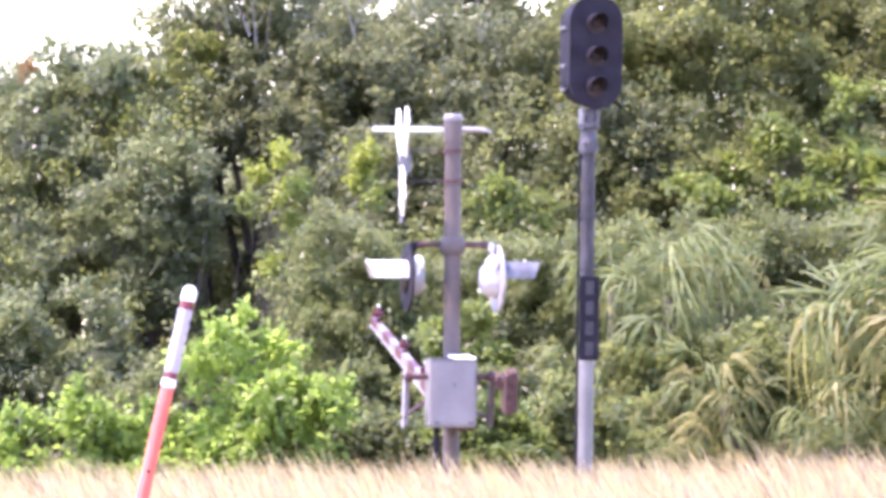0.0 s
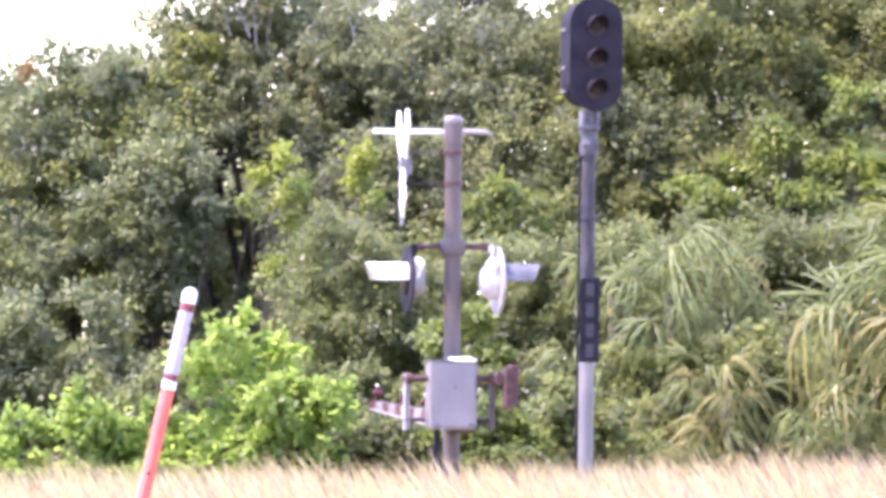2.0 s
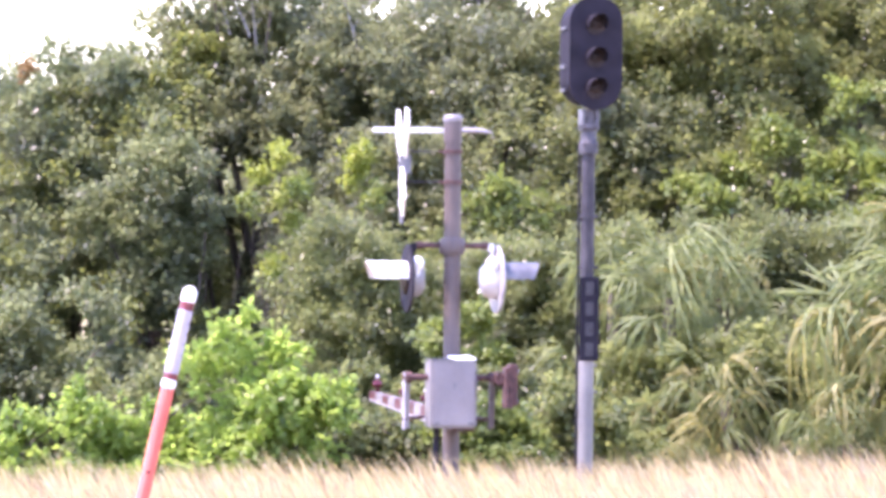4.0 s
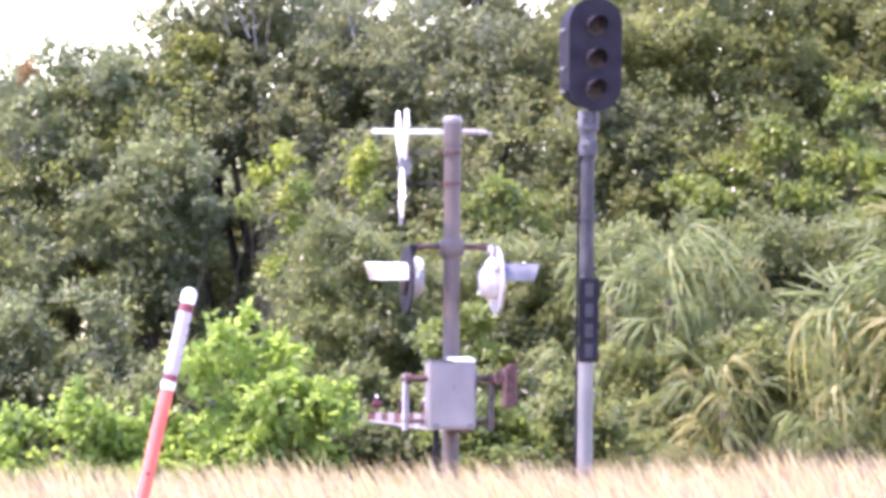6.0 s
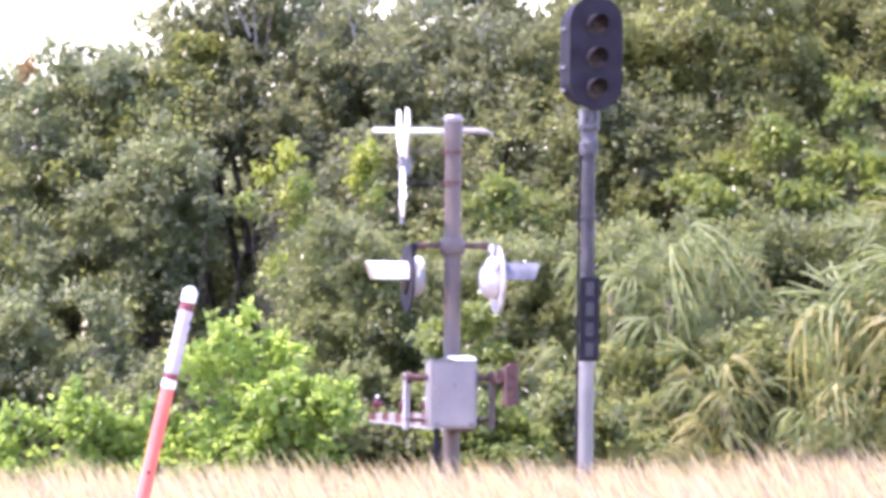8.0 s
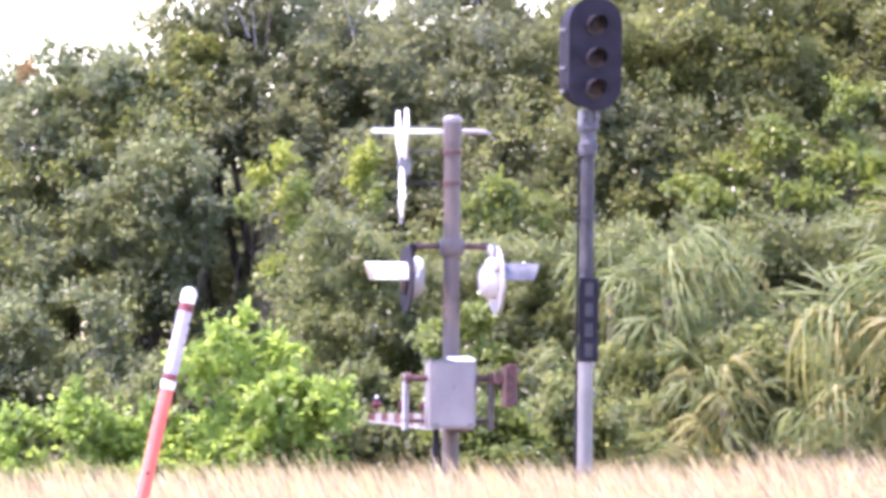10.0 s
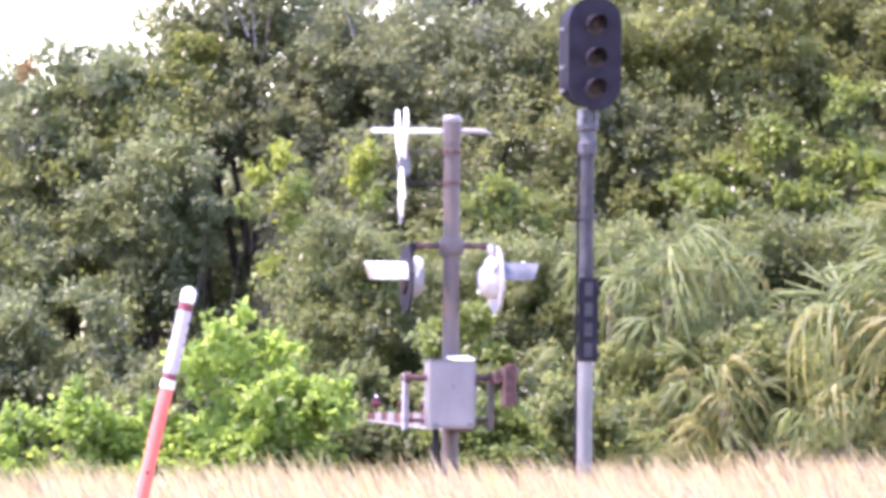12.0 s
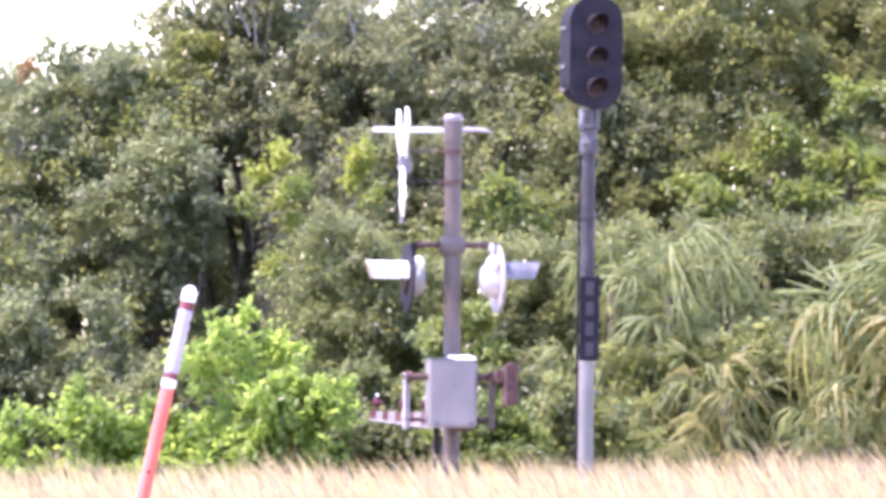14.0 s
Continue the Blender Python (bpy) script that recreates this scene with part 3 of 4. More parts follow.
    tangle(64, -1.8, 6.2, 3.1, 7000, M_EDGE, 0.07, "leafy green growth along the thicket", 75.0)
    tangle(66, -5.6, -2.5, 4.6, 1000, M_SUNVINE, 0.068, "thin olive creeper scattered over the oaks", 76.8)
    tangle(65, 0.3, 3.7, 4.5, 2800, M_VINE, 0.068, "olive and green vines climbing behind the signal", 76.2)
    rng = np.random.default_rng(77)
    c = np.stack([rng.uniform(-14, 14, 200), rng.uniform(87, 93, 200), rng.uniform(0.3, 4.5, 200)], 1)
    n = 5000
    pick = rng.integers(0, 200, n)
    d = unit(rng.normal(0, 1, (n, 3)))
    at = np.repeat(c[pick] + d * rng.uniform(0.5, 0.9, (n, 1)), 12, 0) + rng.normal(0, 0.09, (n * 12, 3))
    v, f = leaves(rng, at[at[:, 2] > 0.05], np.repeat(d, 12, 0)[at[:, 2] > 0.05], 0.19)
    tagged(sheet_mesh("far_woods", v, f, M_OAKDARK), "dense dark green woods behind the thicket", "woods", kind="stuff")


thicket()


def frond_mesh(seed, stalk, reach, droop, count=15, spread=110):
    """A fan leaf: a stalk that arches out along +x and folded blades that fan out and hang at the tips."""
    rng = np.random.default_rng(seed)
    v, f = [], []

    def quad(a, b, c, d):
        i = len(v)
        v.extend((a, b, c, d))
        f.append((i, i + 1, i + 2)), f.append((i, i + 2, i + 3))
    st = [np.array((stalk * 0.75 * t ** 1.3, 0, stalk * (t - 0.35 * t * t))) for t in (0, 0.35, 0.7, 1.0)]
    for p, q in zip(st, st[1:]):
        for w in ((0, 0.011, 0), (0, 0, 0.011)):
            w = np.array(w)
            quad(p - w, p, q, q - w)
            quad(p, p + w, q + w, q)
    hub = st[-1]
    ax = unit((st[-1] - st[-2])[None])[0]
    side = np.array((0, 1.0, 0))
    nrm = np.cross(ax, side)
    for k in range(count):
        a = radians(-spread + 2 * spread * k / (count - 1)) + rng.normal(0, 0.13)
        d = math.cos(a) * ax + math.sin(a) * side
        across = -math.sin(a) * ax + math.cos(a) * side
        ln = reach * rng.uniform(0.75, 1.15) * (0.72 + 0.28 * math.cos(a))
        hang, twist = droop * rng.uniform(0.3, 2.0), rng.normal(0, 0.75)
        swing = rng.normal(0, 0.17)
        edge = math.cos(twist) * across + math.sin(twist) * nrm
        rise = math.cos(twist) * nrm - math.sin(twist) * across
        w = (0.0, 0.014, 0.0165, 0.012, 0.002)
        pts = []
        for t in (0.0, 0.35, 0.6, 0.8, 1.0):
            p = hub + d * ln * (t - 0.35 * hang * t ** 3.2) + across * swing * ln * t * t
            pts.append(p + np.array((0, 0, -hang * ln * t ** 2.8)) - nrm * 0.1 * t * abs(math.sin(a)))
        for i in range(4):
            e0, e1 = edge * w[i], edge * w[i + 1]
            u0, u1 = rise * w[i] * 0.9, rise * w[i + 1] * 0.9
            quad(pts[i], pts[i] + e0 - u0, pts[i + 1] + e1 - u1, pts[i + 1])
            quad(pts[i] - e0 - u0, pts[i], pts[i + 1], pts[i + 1] - e1 - u1)
    me = bpy.data.meshes.new("frond")
    me.from_pydata([tuple(p) for p in v], [], f)
    bm = B()
    bm.from_mesh(me)
    bmesh.ops.remove_doubles(bm, verts=bm.verts, dist=0.0004)
    bm.to_mesh(me)
    bm.free()
    return me


def palms():
    rng = random.Random(9)
    kinds = [frond_mesh(s, st, re, dr) for s, st, re, dr in ((1, 0.45, 0.5, 0.45), (2, 0.6, 0.55, 0.75), (3, 0.35, 0.5, 0.25), (4, 0.7, 0.68, 1.0), (5, 0.5, 0.6, 0.6), (6, 0.65, 0.5, 0.9))]
    stiff = [frond_mesh(s, st, re, dr, 14, 95) for s, st, re, dr in ((7, 0.55, 0.55, 0.12), (8, 0.4, 0.6, 0.22), (9, 0.7, 0.5, 0.16))]
    dry = [me.copy() for me in kinds]
    for me in kinds + stiff:
        me.materials.append(M_PALM)
    for me in dry:
        me.materials.append(M_PALMDRY)

    def palm(x, y, top, count, size, yellow, hang, firm=0.0):
        ob = empty("palmetto", pose(x, y, 0))
        bm = B()
        tube(bm, [(0, 0, -0.1), (0.03, 0, top * 0.5), (0, 0, top + 0.05)], [0.11, 0.09, 0.08], 10)
        part("trunk", bm, M_BARK, ob, smooth=True)
        for i in range(count):
            up = (i + 0.5) / count
            pitch = 80 - 75 * (1 - up) if hang else 20 + 55 * up
            me = rng.choice(dry if rng.random() < yellow * (1.6 - up) else kinds)
            if rng.random() < firm:
                me, pitch = rng.choice(stiff), pitch + rng.uniform(-30, 15)
            fr = new("frond", me)
            fr.parent = ob
            fr.matrix_basis = pose(0, 0, top - 0.25 * (1 - up) * top * 0.5, 0, 0, i * 137.5 + rng.uniform(-45, 45)) @ pose(0, 0, 0, rng.uniform(-40, 40), 28 - pitch * 0.8 + rng.uniform(-14, 14), 0) @ Matrix.Scale(size * rng.uniform(0.6, 1.25), 4)
            if hang and x > 1.5 and i % 2:
                place, turn, _ = fr.matrix_basis.decompose()
                SWAY.append((fr, Matrix.LocRotScale(place, turn, None), (0.9, 1.3), 0.9 * x + rng.uniform(-0.8, 0.8)))
        return tagged(ob, "fan palm with drooping glossy blades and dead lower fronds" if hang else "palmetto with pale green fan leaves", "palm", "palmettos along the thicket")

    palm(2.3, 73.2, 2.15, 32, 0.95, 0.1, True, 0.15)
    palm(1.75, 73.8, 2.2, 16, 0.8, 0.1, True, 0.55)
    palm(2.85, 73.9, 2.15, 24, 0.8, 0.1, True, 0.5)
    palm(4.55, 71.2, 1.8, 44, 1.15, 0.45, True, 0.25)
    palm(3.95, 71.0, 0.7, 22, 0.85, 0.4, True, 0.3)
    palm(1.95, 71.2, 0.35, 24, 0.75, 0.5, False)
    palm(2.45, 72.3, 0.8, 18, 0.8, 0.5, True, 0.4)
    palm(2.85, 72.2, 1.15, 20, 0.8, 0.35, True, 0.35)
    palm(2.65, 71.8, 0.45, 20, 0.7, 0.5, False)
    palm(2.95, 72.3, 0.85, 20, 0.8, 0.3, True, 0.5)
    palm(1.3, 73.2, 1.1, 22, 0.8, 0.1, True, 0.6)
    palm(0.95, 71.6, 0.4, 20, 0.7, 0.35, False)
    palm(3.5, 74.8, 1.8, 14, 0.7, 0.1, True, 0.6)
    palm(5.0, 74.6, 2.9, 26, 1.0, 0.1, True, 0.6)
    palm(5.5, 72.0, 1.6, 30, 1.0, 0.3, True)
    palm(-1.0, 79.2, 3.5, 16, 0.7, 0.1, True)


palms()


# ---------------------------------------------------------------- level crossing mast
def crossing():
    top = empty("crossing_signal", pose(0.082, 64.0, -0.02, 0, 0, 9))
    tagged(top, "grey railway crossing mast with flashing lights, crossbuck and gate", "crossing signal")
    bm = B()
    turned(bm, (0, 0, -0.1), (0, 0, 1), [(0, 0.075), (3.6, 0.074), (3.6, 0.081), (3.8, 0.081)], 20)
    part("mast", bm, M_MAST, top, smooth=True)
    bm = B()
    turned(bm, (0, 0, 3.69), (0, 0, 1), [(0, 0.07), (0, 0.086), (0.035, 0.087), (0.055, 0.07), (0.06, 0.001)], 20)
    part("mast_cap", bm, M_BOX, top, "pale weathered mast cap", smooth=True)
    for z in (3.42, 3.15):
        bm = B()
        turned(bm, (0, 0, z - 0.016), (0, 0, 1), [(0, 0.074), (0, 0.085), (0.032, 0.085), (0.032, 0.074)], 20)
        box(bm, (-0.1, 0, z), (0.05, 0.02, 0.028), 0.003)
        part("band", bm, M_RUST, top, "rusty steel band")
        bm = B()
        tube(bm, [(-0.09, 0, z), (-0.43, 0.0, z)], [0.006, 0.006], 8)
        part("bracket", bm, M_POLEDARK, top)
    # crossbar through the head of the mast
    bm = B()
    box(bm, (-0.31, 0.10, 3.61), (0.80, 0.02, 0.045), 0.012)
    bar = part("crossbar", bm, M_WHITE, top, "white horizontal sign bar")
    bm = B()
    tube(bm, [(0.09, 0.10, 3.61), (0.22, 0.10, 3.612), (0.30, 0.10, 3.607), (0.37, 0.10, 3.592)], [0.024, 0.026, 0.02, 0.006], 10)
    part("bar_end", bm, M_STRIPE, bar, "weathered tapering bar end", smooth=True)
    # crossbuck, seen almost on edge
    for k, (a, dx, ln) in enumerate(((45, -0.466, 1.14), (-45, -0.434, 1.14))):
        bm = B()
        box(bm, (0, 0, 0), (0.03, ln, 0.225), 0.004, pose(dx, 0.0, 3.315, 0, 0, -5) @ pose(0, 0, 0, a, 0, 0))
        part("crossbuck_blade", bm, M_WHITE, top, "white enamel crossbuck blade")
    for q in (-0.09, 0.1):
        bm = B()
        box(bm, (-0.012, q, 0), (0.003, 0.13, 0.12), 0.001, pose(-0.472, 0.0, 3.315, 0, 0, -5) @ pose(0, 0, 0, 45, 0, 0))
        part("lettering_bar", bm, M_BLACK, top, "worn black lettering")
    # added plate that greys the middle, where the lettering lies
    bm = B()
    box(bm, (-0.452, -0.19, 3.3), (0.1, 0.012, 0.17), 0.003)
    box(bm, (-0.452, -0.18, 3.3), (0.03, 0.03, 0.06), 0.003)
    part("lettering_plate", bm, M_GREY, top, "dull grey plate standing in for the lettering where the blades cross")
    bm = B()
    box(bm, (-0.45, 0.02, 2.86), (0.012, 0.16, 0.16), 0.003)
    part("track_sign", bm, M_GREY, top, "small grey plate under the crossbuck")
    # cross arm for the lights
    bm = B()
    turned(bm, (0, 0, 2.51), (0, 0, 1), [(0, 0.085), (0, 0.1), (0.03, 0.115), (0.12, 0.115), (0.15, 0.1), (0.15, 0.085)], 20)
    part("junction_collar", bm, M_MAST, top, smooth=True)
    for s in (-1, 1):
        bm = B()
        tube(bm, [(0.1 * s, 0, 2.59), (0.33 * s, 0, 2.59), (0.35 * s, 0, 2.575), (0.355 * s, 0, 2.5), (0.355 * s, 0, 2.42)], [0.026, 0.026, 0.026, 0.024, 0.022], 12)
        turned(bm, (0.27 * s, 0, 2.59), (s, 0, 0), [(0, 0.026), (0, 0.034), (0.05, 0.034), (0.05, 0.026)], 12)
        part("light_arm", bm, M_RUST, top, smooth=True)
    for s in (-1, 1):
        c = Vector((0.40 * s, 0, 2.295))
        # the one lamp is aimed a little further away from the road
        aim = Matrix.Translation(c) @ pose(0, 0, 0, 0, 0, 4 if s > 0 else 2) @ Matrix.Translation(-c)
        bm = B()
        turned(bm, c - Vector((0.012 * s, 0, 0)), (s, 0, 0), [(0, 0.02), (0, 0.295), (0.012, 0.305), (0.024, 0.295), (0.024, 0.15)], 36)
        bm.transform(aim)
        part("background_disc", bm, M_BLACK if s < 0 else M_STRIPE, top, "black round background disc" if s < 0 else "round disc, faded white behind", smooth=True)
        # housing colours carry the light: left grey as shaded, right white as sunlit
        bm = B()
        turned(bm, c - Vector((0.15 * s, 0, 0.01)), (s, 0, 0), [(0, 0.06), (0.01, 0.11), (0.05, 0.15), (0.138, 0.16), (0.138, 0.12)], 24)
        bm.transform(aim)
        part("lamp_housing", bm, M_POLE if s < 0 else M_PALE, top, "lamp housing, pale grey for its shaded side" if s < 0 else "lamp housing, white for its sunlit side", smooth=True)
        # added white bulb and stem: the sun's glint on the housing, built as a shape
        bm = B()
        turned(bm, c + Vector((-0.065 * s, -0.12, 0.075)), (0, 0, 1), [(0, 0.03), (0.03, 0.06), (0.07, 0.066), (0.1, 0.05), (0.118, 0.024), (0.122, 0.001)], 14)
        turned(bm, c + Vector((-0.065 * s, -0.13, -0.03)), (0, 0, 1), [(0, 0.014), (0.11, 0.03)], 10)
        bm.transform(aim)
        part("housing_glint", bm, M_WHITE, top, "white bulb standing in for the sun glint on the lamp housing", smooth=True)
        bm = B()
        turned(bm, c + Vector((0.016 * s, 0, 0)), (s, 0, 0), [(0, 0.14), (0.012, 0.14), (0.035, 0.09), (0.042, 0.001)], 24)
        bm.transform(aim)
        part("lens", bm, M_LENS, top, "dark red unlit lens", smooth=True)
        # visor: an open half tube, longer at the top
        bm = B()
        rows = []
        for r in (0.152, 0.146):
            for h0 in (0.012, 1):
                ring = []
                for k in range(17):
                    a = radians(180 * k / 16)
                    h = 0.012 if h0 < 1 else 0.305 + 0.07 * math.sin(a)
                    ring.append(bm.verts.new(c + Vector((h * s, r * math.cos(a), r * math.sin(a)))))
                rows.append(ring)
        for a, b in ((0, 1), (3, 2), (1, 3), (2, 0)):
            for k in range(16):
                bm.faces.new((rows[a][k], rows[a][k + 1], rows[b][k + 1], rows[b][k]))
        for k in (0, 16):
            bm.faces.new((rows[0][k], rows[1][k], rows[3][k], rows[2][k]))
        bm.transform(aim)
        # sun and disc shade put into the colour: left visor white, right grey
        part("visor", bm, M_WHITE if s < 0 else M_GREY, top, "pale sheet-metal visor, toned for sun on the left, shade on the right", smooth=True)
    for s, mt in ((-1, M_BLACK), (1, M_PALE)):
        bm = B()
        box(bm, (0.345 * s, 0, 2.575), (0.06, 0.085, 0.075), 0.01)
        box(bm, (0.352 * s, 0, 2.49), (0.035, 0.07, 0.13), 0.008)
        part("light_bracket", bm, mt, top, "black cast bracket" if s < 0 else "pale worn bracket")
    # gate machine
    bm = B()
    box(bm, (-0.05, -0.29, 1.28), (0.41, 0.34, 0.6), 0.018)
    case = part("gate_machine", bm, M_BOX, top, "off-white steel gate machine case", smooth=True)
    bm = B()
    box(bm, (-0.045, -0.465, 1.275), (0.36, 0.012, 0.55), 0.005)
    part("door", bm, M_BOX, case, smooth=True)
    bm = B()
    turned(bm, (-0.045, -0.47, 1.36), (0, -1, 0), [(0, 0.016), (0.008, 0.016), (0.01, 0.012)], 12)
    box(bm, (-0.04, -0.475, 1.335), (0.012, 0.01, 0.04), 0.002)
    part("latch", bm, M_GREY, case)
    # lid coloured by its light: grey where shaded, below an added white half
    bm = B()
    box(bm, (0, 0, 0), (0.405, 0.35, 0.014), 0.004, pose(-0.05, -0.29, 1.585, 0, 0, 0))
    part("lid", bm, M_GREY, case, "lid, grey for its shaded left half")
    # added white slab for the sunlit right half of the lid
    bm = B()
    box(bm, (0, 0, 0), (0.205, 0.36, 0.02), 0.006, pose(0.045, -0.295, 1.597, 4.0, 0, 0))
    part("lid_lit_half", bm, M_WHITE, case, "right half of the lid, white for the sun on it")
    for x in (-0.2, 0.1):
        bm = B()
        box(bm, (x, -0.468, 1.0 + 0.02), (0.05, 0.02, 0.03), 0.004)
        part("hinge", bm, M_GREY, case)
    for z in (1.1, 1.5):
        bm = B()
        box(bm, (0, -0.09, z), (0.22, 0.14, 0.04), 0.006)
        part("clamp", bm, M_GREY, top)
    bm = B()
    tube(bm, [(-0.16, -0.2, 1.0), (-0.165, -0.2, 0.7), (-0.16, -0.16, 0.3), (-0.14, -0.1, -0.05)], [0.028] * 4, 10)
    part("conduit", bm, M_BLACK, top, "black cable conduit", smooth=True)
    bm = B()
    box(bm, (0.06, -0.2, 0.97), (0.2, 0.14, 0.03), 0.005)
    part("mounting_foot", bm, M_RUST, top)
    # swinging gate, about the shaft
    bm = B()
    tube(bm, [(-0.48, 0, 0), (0.40, 0, 0)], [0.028, 0.028], 14)
    for x in (-0.43, 0.32):
        turned(bm, (x - 0.03, 0, 0), (1, 0, 0), [(0, 0.028), (0, 0.05), (0.06, 0.05), (0.06, 0.028)], 14)
    gate = part("gate_arm", bm, M_RUST, top, "red and white striped gate arm on rusty shaft", smooth=True)
    gate.matrix_basis = pose(0, -0.28, 1.425)
    for x in (-0.46, 0.30):
        bm = B()
        box(bm, (x, 0.01, -0.21), (0.014, 0.11, 0.50), 0.004)
        box(bm, (x + 0.03, 0.06, -0.21), (0.05, 0.012, 0.48), 0.003)
        part("side_plate", bm, M_STRIPE if x < 0 else M_MAST, gate, "white side plate carrying the arm" if x < 0 else "darker grey-brown side plate")
    for x in (-0.46, 0.30):
        bm = B()
        tube(bm, [(x, 0.02, -0.37), (x * 0.25, 0.9, -0.385)], [0.02, 0.018], 8)
        part("brace", bm, M_RUST, gate)
    n, ln = 12, 4.74 / 12
    for k in range(n):
        y0, y1 = 0.25 + k * ln, 0.25 + (k + 1) * ln
        h0, h1 = (0.15 - 0.08 * q / 5.0 for q in (y0, y1))
        bm = B()
        vs = [bm.verts.new((x, y, z)) for y, h in ((y0, h0), (y1, h1)) for x, z in ((-0.03, -h / 2), (0.03, -h / 2), (0.03, h / 2), (-0.03, h / 2))]
        for q in ((0, 1, 2, 3), (7, 6, 5, 4), (0, 4, 5, 1), (1, 5, 6, 2), (2, 6, 7, 3), (3, 7, 4, 0)):
            bm.faces.new([vs[i] for i in q])
        bmesh.ops.translate(bm, verts=bm.verts, vec=(0, 0, -0.385))
        part("stripe", bm, M_ARMRED if k % 2 else M_ARMWHITE, gate)
        bm = B()
        box(bm, (0, (y0 + y1) / 2, -0.385 - (h0 + h1) / 4 - 0.008), (0.075, ln - 0.03 * (k % 2), 0.018), 0.003)
        part("edge_strip", bm, M_STRIPE, gate)
    for y in (1.75, 3.05, 4.7):
        bm = B()
        turned(bm, (-0.045, y, -0.27), (1, 0, 0), [(0, 0.018), (0, 0.026), (0.02, 0.031), (0.07, 0.031), (0.09, 0.026), (0.09, 0.018)], 16)
        box(bm, (0, y, -0.33), (0.03, 0.05, 0.05), 0.004)
        tube(bm, [(0, y, -0.235), (0, y, -0.205)], [0.02, 0.014], 8)
        part("arm_lamp", bm, M_LAMPRED, gate, "red gate lamp", smooth=True)
        # sun glint on top of the lamp, added as a white dome
        bm = B()
        turned(bm, (0, y, -0.207), (0, 0, 1), [(0, 0.014), (0.01, 0.016), (0.02, 0.012), (0.025, 0.002)], 10)
        part("lamp_glint", bm, M_WHITE, gate, "small white dome standing in for the glint on the lamp", smooth=True)
    bm = B()
    box(bm, (0.345, -0.16, 0.0), (0.03, 0.5, 0.07), 0.006)
    box(bm, (0.32, -0.36, 0.01), (0.05, 0.05, 0.12), 0.008)
    part("counterweight_bar", bm, M_RUST, gate)
    for k in range(3):
        bm = B()
        box(bm, (0.375 + 0.036 * k, -0.40, -0.07 + 0.012 * k), (0.033, 0.22, 0.36 + 0.02 * (k == 1)), 0.008)
        part("counterweight", bm, M_RUST, gate, "rusty brown iron counterweight plate")
    for z in (0.11, -0.15):
        bm = B()
        turned(bm, (0.34, -0.40, z - 0.04), (1, 0, 0), [(0, 0.012), (0.135, 0.012), (0.135, 0.022), (0.15, 0.022)], 8)
        part("bolt", bm, M_GREY, gate)
    return gate


GATE = crossing()


# ---------------------------------------------------------------- block signal
def stadium(bm, w, h, y0, y1, r, m=Matrix()):
    pts = []
    for cx, cz, a0 in ((w / 2 - r, h / 2 - r, 0), (-w / 2 + r, h / 2 - r, 90), (-w / 2 + r, -h / 2 + r, 180), (w / 2 - r, -h / 2 + r, 270)):
        for k in range(9):
            a = radians(a0 + 90 * k / 8)
            pts.append((cx + r * math.cos(a), cz + r * math.sin(a)))
    a, b = ([bm.verts.new(m @ Vector((x, y, z))) for x, z in pts] for y in (y0, y1))
    bm.faces.new(a), bm.faces.new(b[::-1])
    for k in range(len(pts)):
        j = (k + 1) % len(pts)
        bm.faces.new((a[k], b[k], b[j], a[j]))


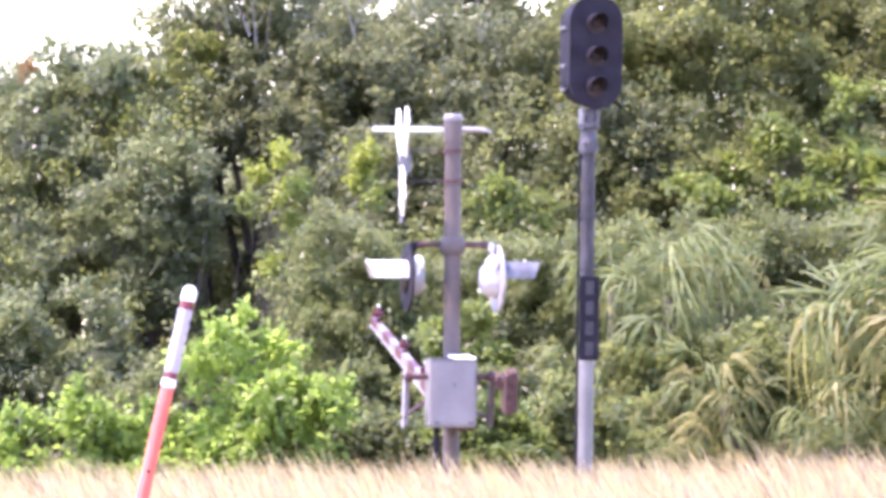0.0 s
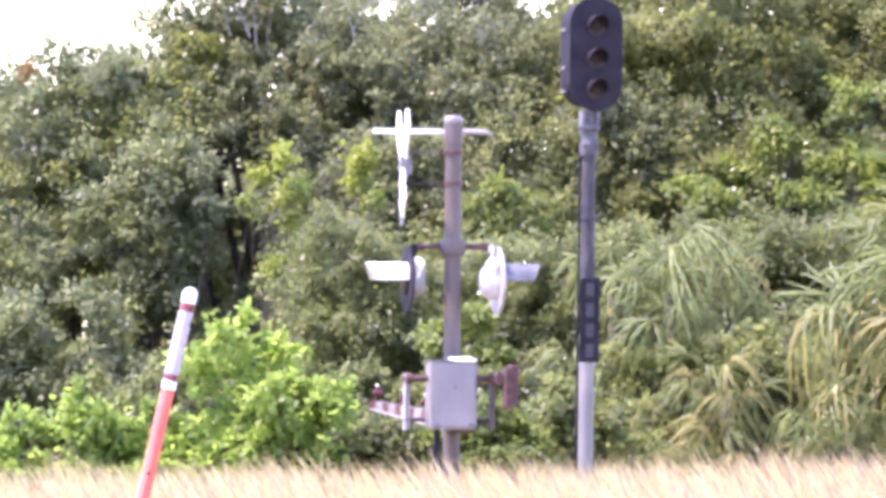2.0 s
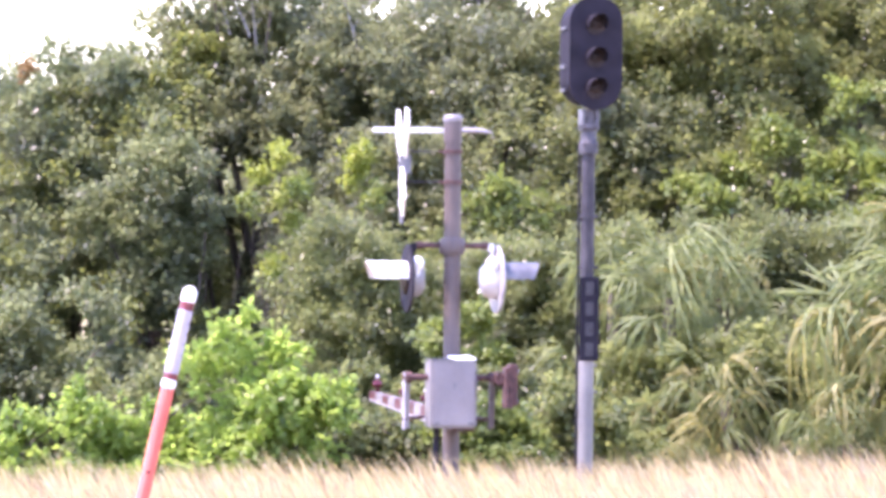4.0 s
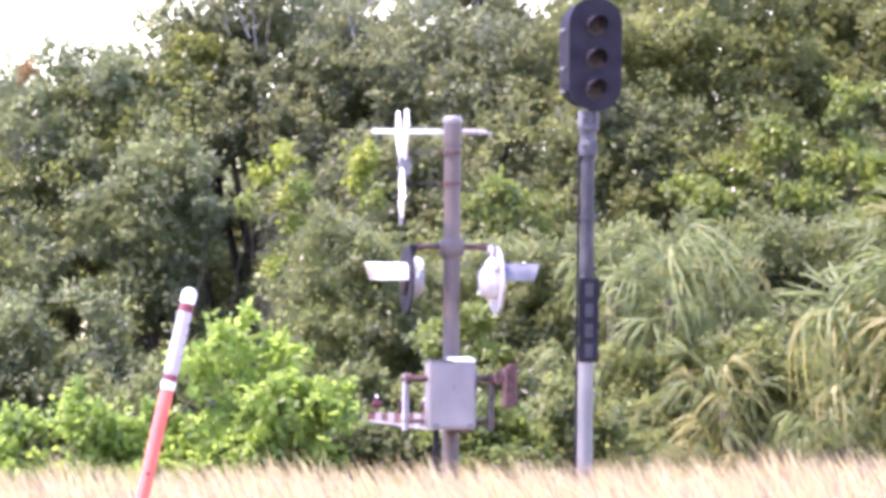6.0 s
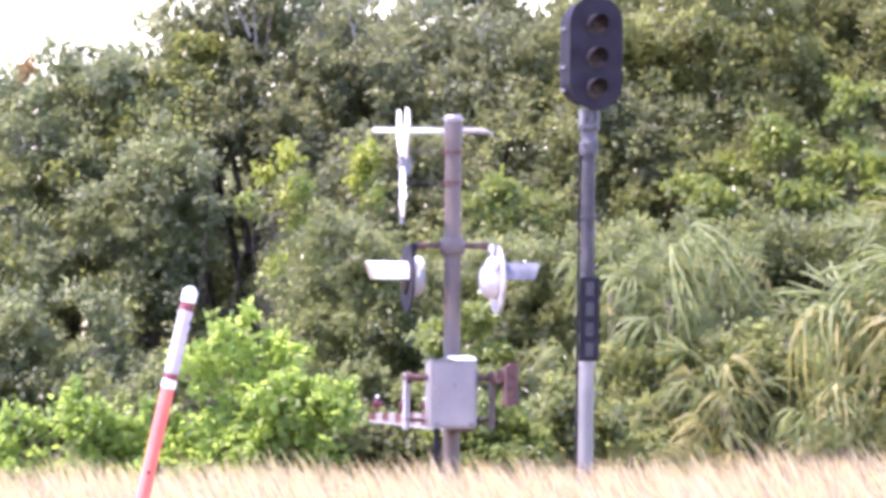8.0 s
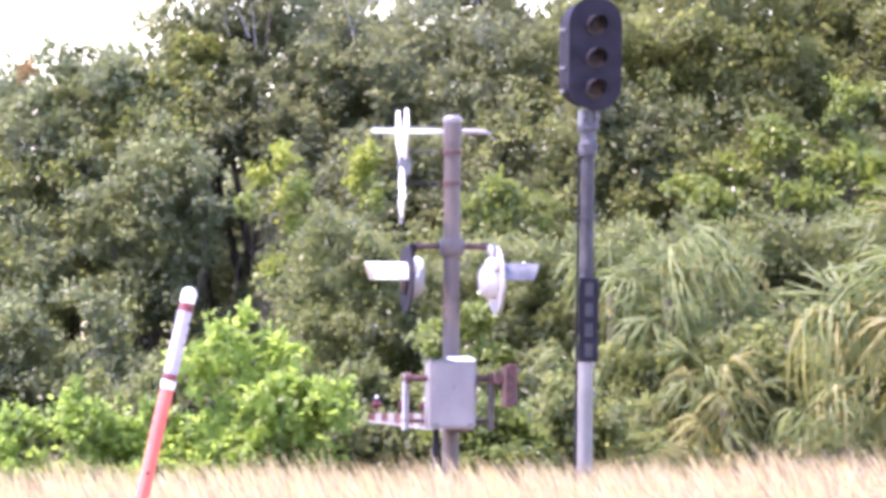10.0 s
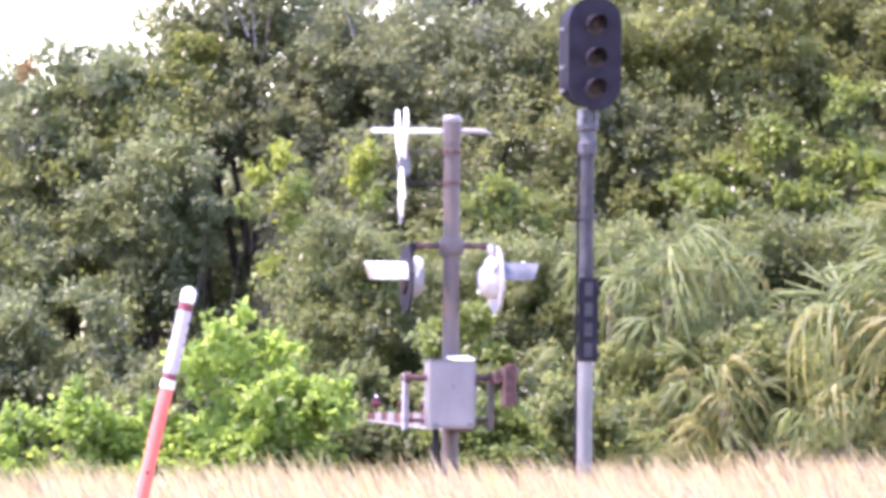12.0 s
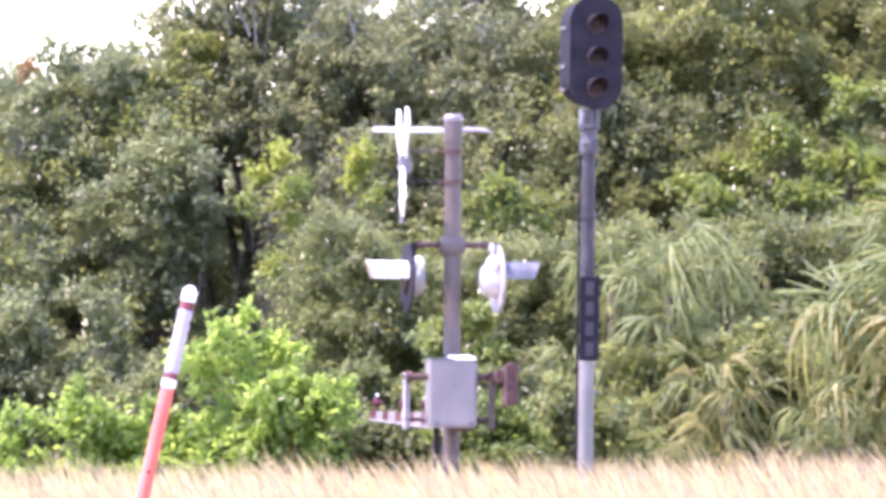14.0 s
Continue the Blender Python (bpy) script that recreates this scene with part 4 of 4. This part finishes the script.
def block_signal():
    top = empty("block_signal", pose(1.345, 68.0, 0, 0, 0.25, 16))
    tagged(top, "tall railway signal with three unlit lamps on a grey pole", "railway signal")
    bm = B()
    turned(bm, (0, 0, -0.1), (0, 0, 1), [(0, 0.072), (1.72, 0.072)], 20)
    part("lower_pole", bm, M_POLE, top, "light grey lower pole", smooth=True)
    bm = B()
    turned(bm, (0, 0, 1.62), (0, 0, 1), [(0, 0.069), (0.8, 0.066), (1.95, 0.062)], 20)
    part("upper_pole", bm, M_POLEDARK, top, "dark grey upper pole", smooth=True)
    bm = B()
    turned(bm, (0, 0, 3.5), (0, 0, 1), [(0, 0.064), (0, 0.088), (0.1, 0.092), (0.12, 0.075), (0.22, 0.075), (0.24, 0.1), (0.27, 0.1), (0.28, 0.07), (0.42, 0.07)], 18)
    part("pole_cap", bm, M_CAST, top, "grey cast pole top", smooth=True)
    for x in (-0.07, 0.07):
        bm = B()
        box(bm, (x, 0, 3.82), (0.03, 0.12, 0.2), 0.006)
        turned(bm, (x, -0.06, 3.86), (0, -1, 0), [(0, 0.018), (0.02, 0.018)], 6)
        part("yoke", bm, M_GREY, top)
    bm = B()
    stadium(bm, 0.47, 0.98, -0.06, 0.30, 0.23, pose(0.035, 0, 4.45))
    head = part("signal_head", bm, M_BLACK, top, "faded black signal housing", smooth=True)
    bm = B()
    stadium(bm, 0.52, 1.07, -0.07, -0.05, 0.25, pose(0.035, -0.03, 4.45))
    part("background_plate", bm, M_BLACK, head, smooth=True)
    for z in (4.32, 4.68, 4.1):
        bm = B()
        box(bm, (-0.205, 0.16, z), (0.025, 0.14, 0.03), 0.004)
        part("hinge", bm, M_GREY, head)
    for z in (4.72, 4.41, 4.12):
        bm = B()
        turned(bm, (0.03, -0.1, z), (0, -1, 0), [(0, 0.1), (0.012, 0.1), (0.014, 0.082), (0.006, 0.07), (0.02, 0.05), (0.03, 0.001)], 24)
        part("lens", bm, M_LENS, head, "dark unlit lens", smooth=True)
        bm = B()
        rows = []
        for r in (0.092, 0.086):
            for h0 in (0, 1):
                rows.append([bm.verts.new((0.03 + r * math.cos(a), -0.102 - (0.1 + 0.08 * math.sin(a) if h0 else 0), z + r * math.sin(a)))
                             for a in (radians(-25 + 230 * k / 18) for k in range(19))])
        for a, b in ((0, 1), (3, 2), (1, 3), (2, 0)):
            for k in range(18):
                bm.faces.new((rows[a][k], rows[a][k + 1], rows[b][k + 1], rows[b][k]))
        for k in (0, 18):
            bm.faces.new((rows[0][k], rows[1][k], rows[3][k], rows[2][k]))
        part("visor", bm, M_BLACK, head, smooth=True)
    bm = B()
    box(bm, (0, -0.082, 1.95), (0.19, 0.012, 0.79), 0.003)
    plate = part("number_board", bm, M_BLACK, top, "black board with four worn grey characters")
    for k in range(4):
        bm = B()
        box(bm, (0.0, -0.0895, 2.235 - 0.19 * k), (0.075, 0.003, 0.125), 0.001)
        part("character_bar", bm, M_CHAR, plate)
    for z in (2.42, 2.9, 1.25, 1.5):
        bm = B()
        turned(bm, (0, 0, z), (0, 0, 1), [(0, 0.066), (0, 0.076), (0.03, 0.076), (0.03, 0.066)], 18)
        box(bm, (0.085, 0, z + 0.015), (0.04, 0.02, 0.03), 0.003)
        part("band", bm, M_POLEDARK if z > 2 else M_POLE, top)
    bm = B()
    tube(bm, [(-0.085, 0.02, -0.05), (-0.085, 0.02, 1.5), (-0.08, 0.02, 3.6)], [0.011] * 3, 8)
    part("conduit", bm, M_BLACK, top, smooth=True)


block_signal()


# ---------------------------------------------------------------- marker post
def marker():
    top = empty("marker_post", pose(-2.045, 45.8, -0.015, 0, 12.6, 0))
    tagged(top, "leaning orange plastic marker post with white capped top", "marker post")
    r = 0.043
    z = [-0.15, 1.43, 1.485, 1.525, 1.935, 1.99, 2.09]
    names = (("post", M_ORANGE, "sun-faded orange tube", r), ("white_band", M_WHITE, "white band", r + 0.003), ("red_band", M_RED, "red band", r + 0.001),
             ("label_sleeve", M_SLEEVE, "white warning label sleeve", r + 0.003), ("red_band", M_RED, "red band", r + 0.001))
    obs = []
    for (nm, mt, lb, rr), a, b in zip(names, z, z[1:]):
        bm = B()
        turned(bm, (0, 0, a), (0, 0, 1), [(0, rr - 0.004), (0.004, rr), (b - a - 0.004, rr), (b - a, rr - 0.004)], 24)
        obs.append(part(nm, bm, mt, top, lb, smooth=True))
    bm = B()
    turned(bm, (0, 0, 1.99), (0, 0, 1), [(0, 0.046), (0.05, 0.049)] + [(0.05 + 0.049 * math.sin(radians(a)), 0.049 * math.cos(radians(a))) for a in (15, 35, 55, 75, 89)], 24)
    part("cap", bm, M_WHITE, top, "white domed cap", smooth=True)
    # unreadable small print on the sleeve
    for k in range(4):
        bm = B()
        a0 = radians(-38)
        zz, hh = 1.86 - 0.07 * k, 0.01 if k % 2 else 0.018
        vs = [[bm.verts.new(((r + q) * math.cos(a), (r + q) * math.sin(a), zz + s * hh / 2)) for s in (-1, 1)] for q in (0.0042,) for a in (a0 + radians(8 * j) for j in range(4 + k % 3))]
        for p, q in zip(vs, vs[1:]):
            bm.faces.new((p[0], q[0], q[1], p[1]))
        part("print_bar", bm, M_CHAR, obs[3])
    bm = B()
    turned(bm, (0, -r + 0.002, 0.885), (0, -1, 0), [(0, 0.012), (0.01, 0.012), (0.015, 0.007)], 8)
    part("bolt", bm, M_BLACK, top)


marker()


# ---------------------------------------------------------------- what moves
def motions():
    swing = [(0.0, 10.3), (0.2, 8.5), (0.4, 7.0), (0.6, 5.6), (0.8, 3.4), (1.0, 1.6), (1.2, 0.3), (1.4, -0.8), (1.55, -0.8), (1.8, 0.0), (2.0, 1.4),
             (2.2, 2.8), (2.4, 3.9), (2.6, 4.6), (2.8, 5.2), (3.0, 5.9), (3.2, 6.0), (3.5, 5.3), (3.8, 3.6), (4.1, 1.5), (4.35, -0.3), (4.5, -0.5),
             (4.7, 0.3), (4.95, 1.5), (5.1, 1.6), (5.3, 1.0), (5.5, 0.3), (5.7, -0.5), (5.9, 0.0), (6.1, 0.3), (6.3, 0.9), (6.5, 1.2), (6.9, 1.05),
             (7.1, 0.8), (7.3, 0.6), (7.5, 0.4), (7.8, 0.05), (8.1, 0.0), (10.3, 0.05), (14.0, 0.1)]
    walk(GATE, [(t, pose(0, -0.28, 1.425, a, 0, 0)) for t, a in swing])
    for ob, rest, (ax, ay), phase in SWAY:
        rows = []
        for k in range(29):
            t = k * 0.5
            gust = math.sin(2.6 * t + phase) + 0.5 * math.sin(4.3 * t + 1.7 * phase)
            rows.append((t, rest @ pose(0, 0, 0, ax * gust, ay * gust, 0)))
        walk(ob, rows)


motions()
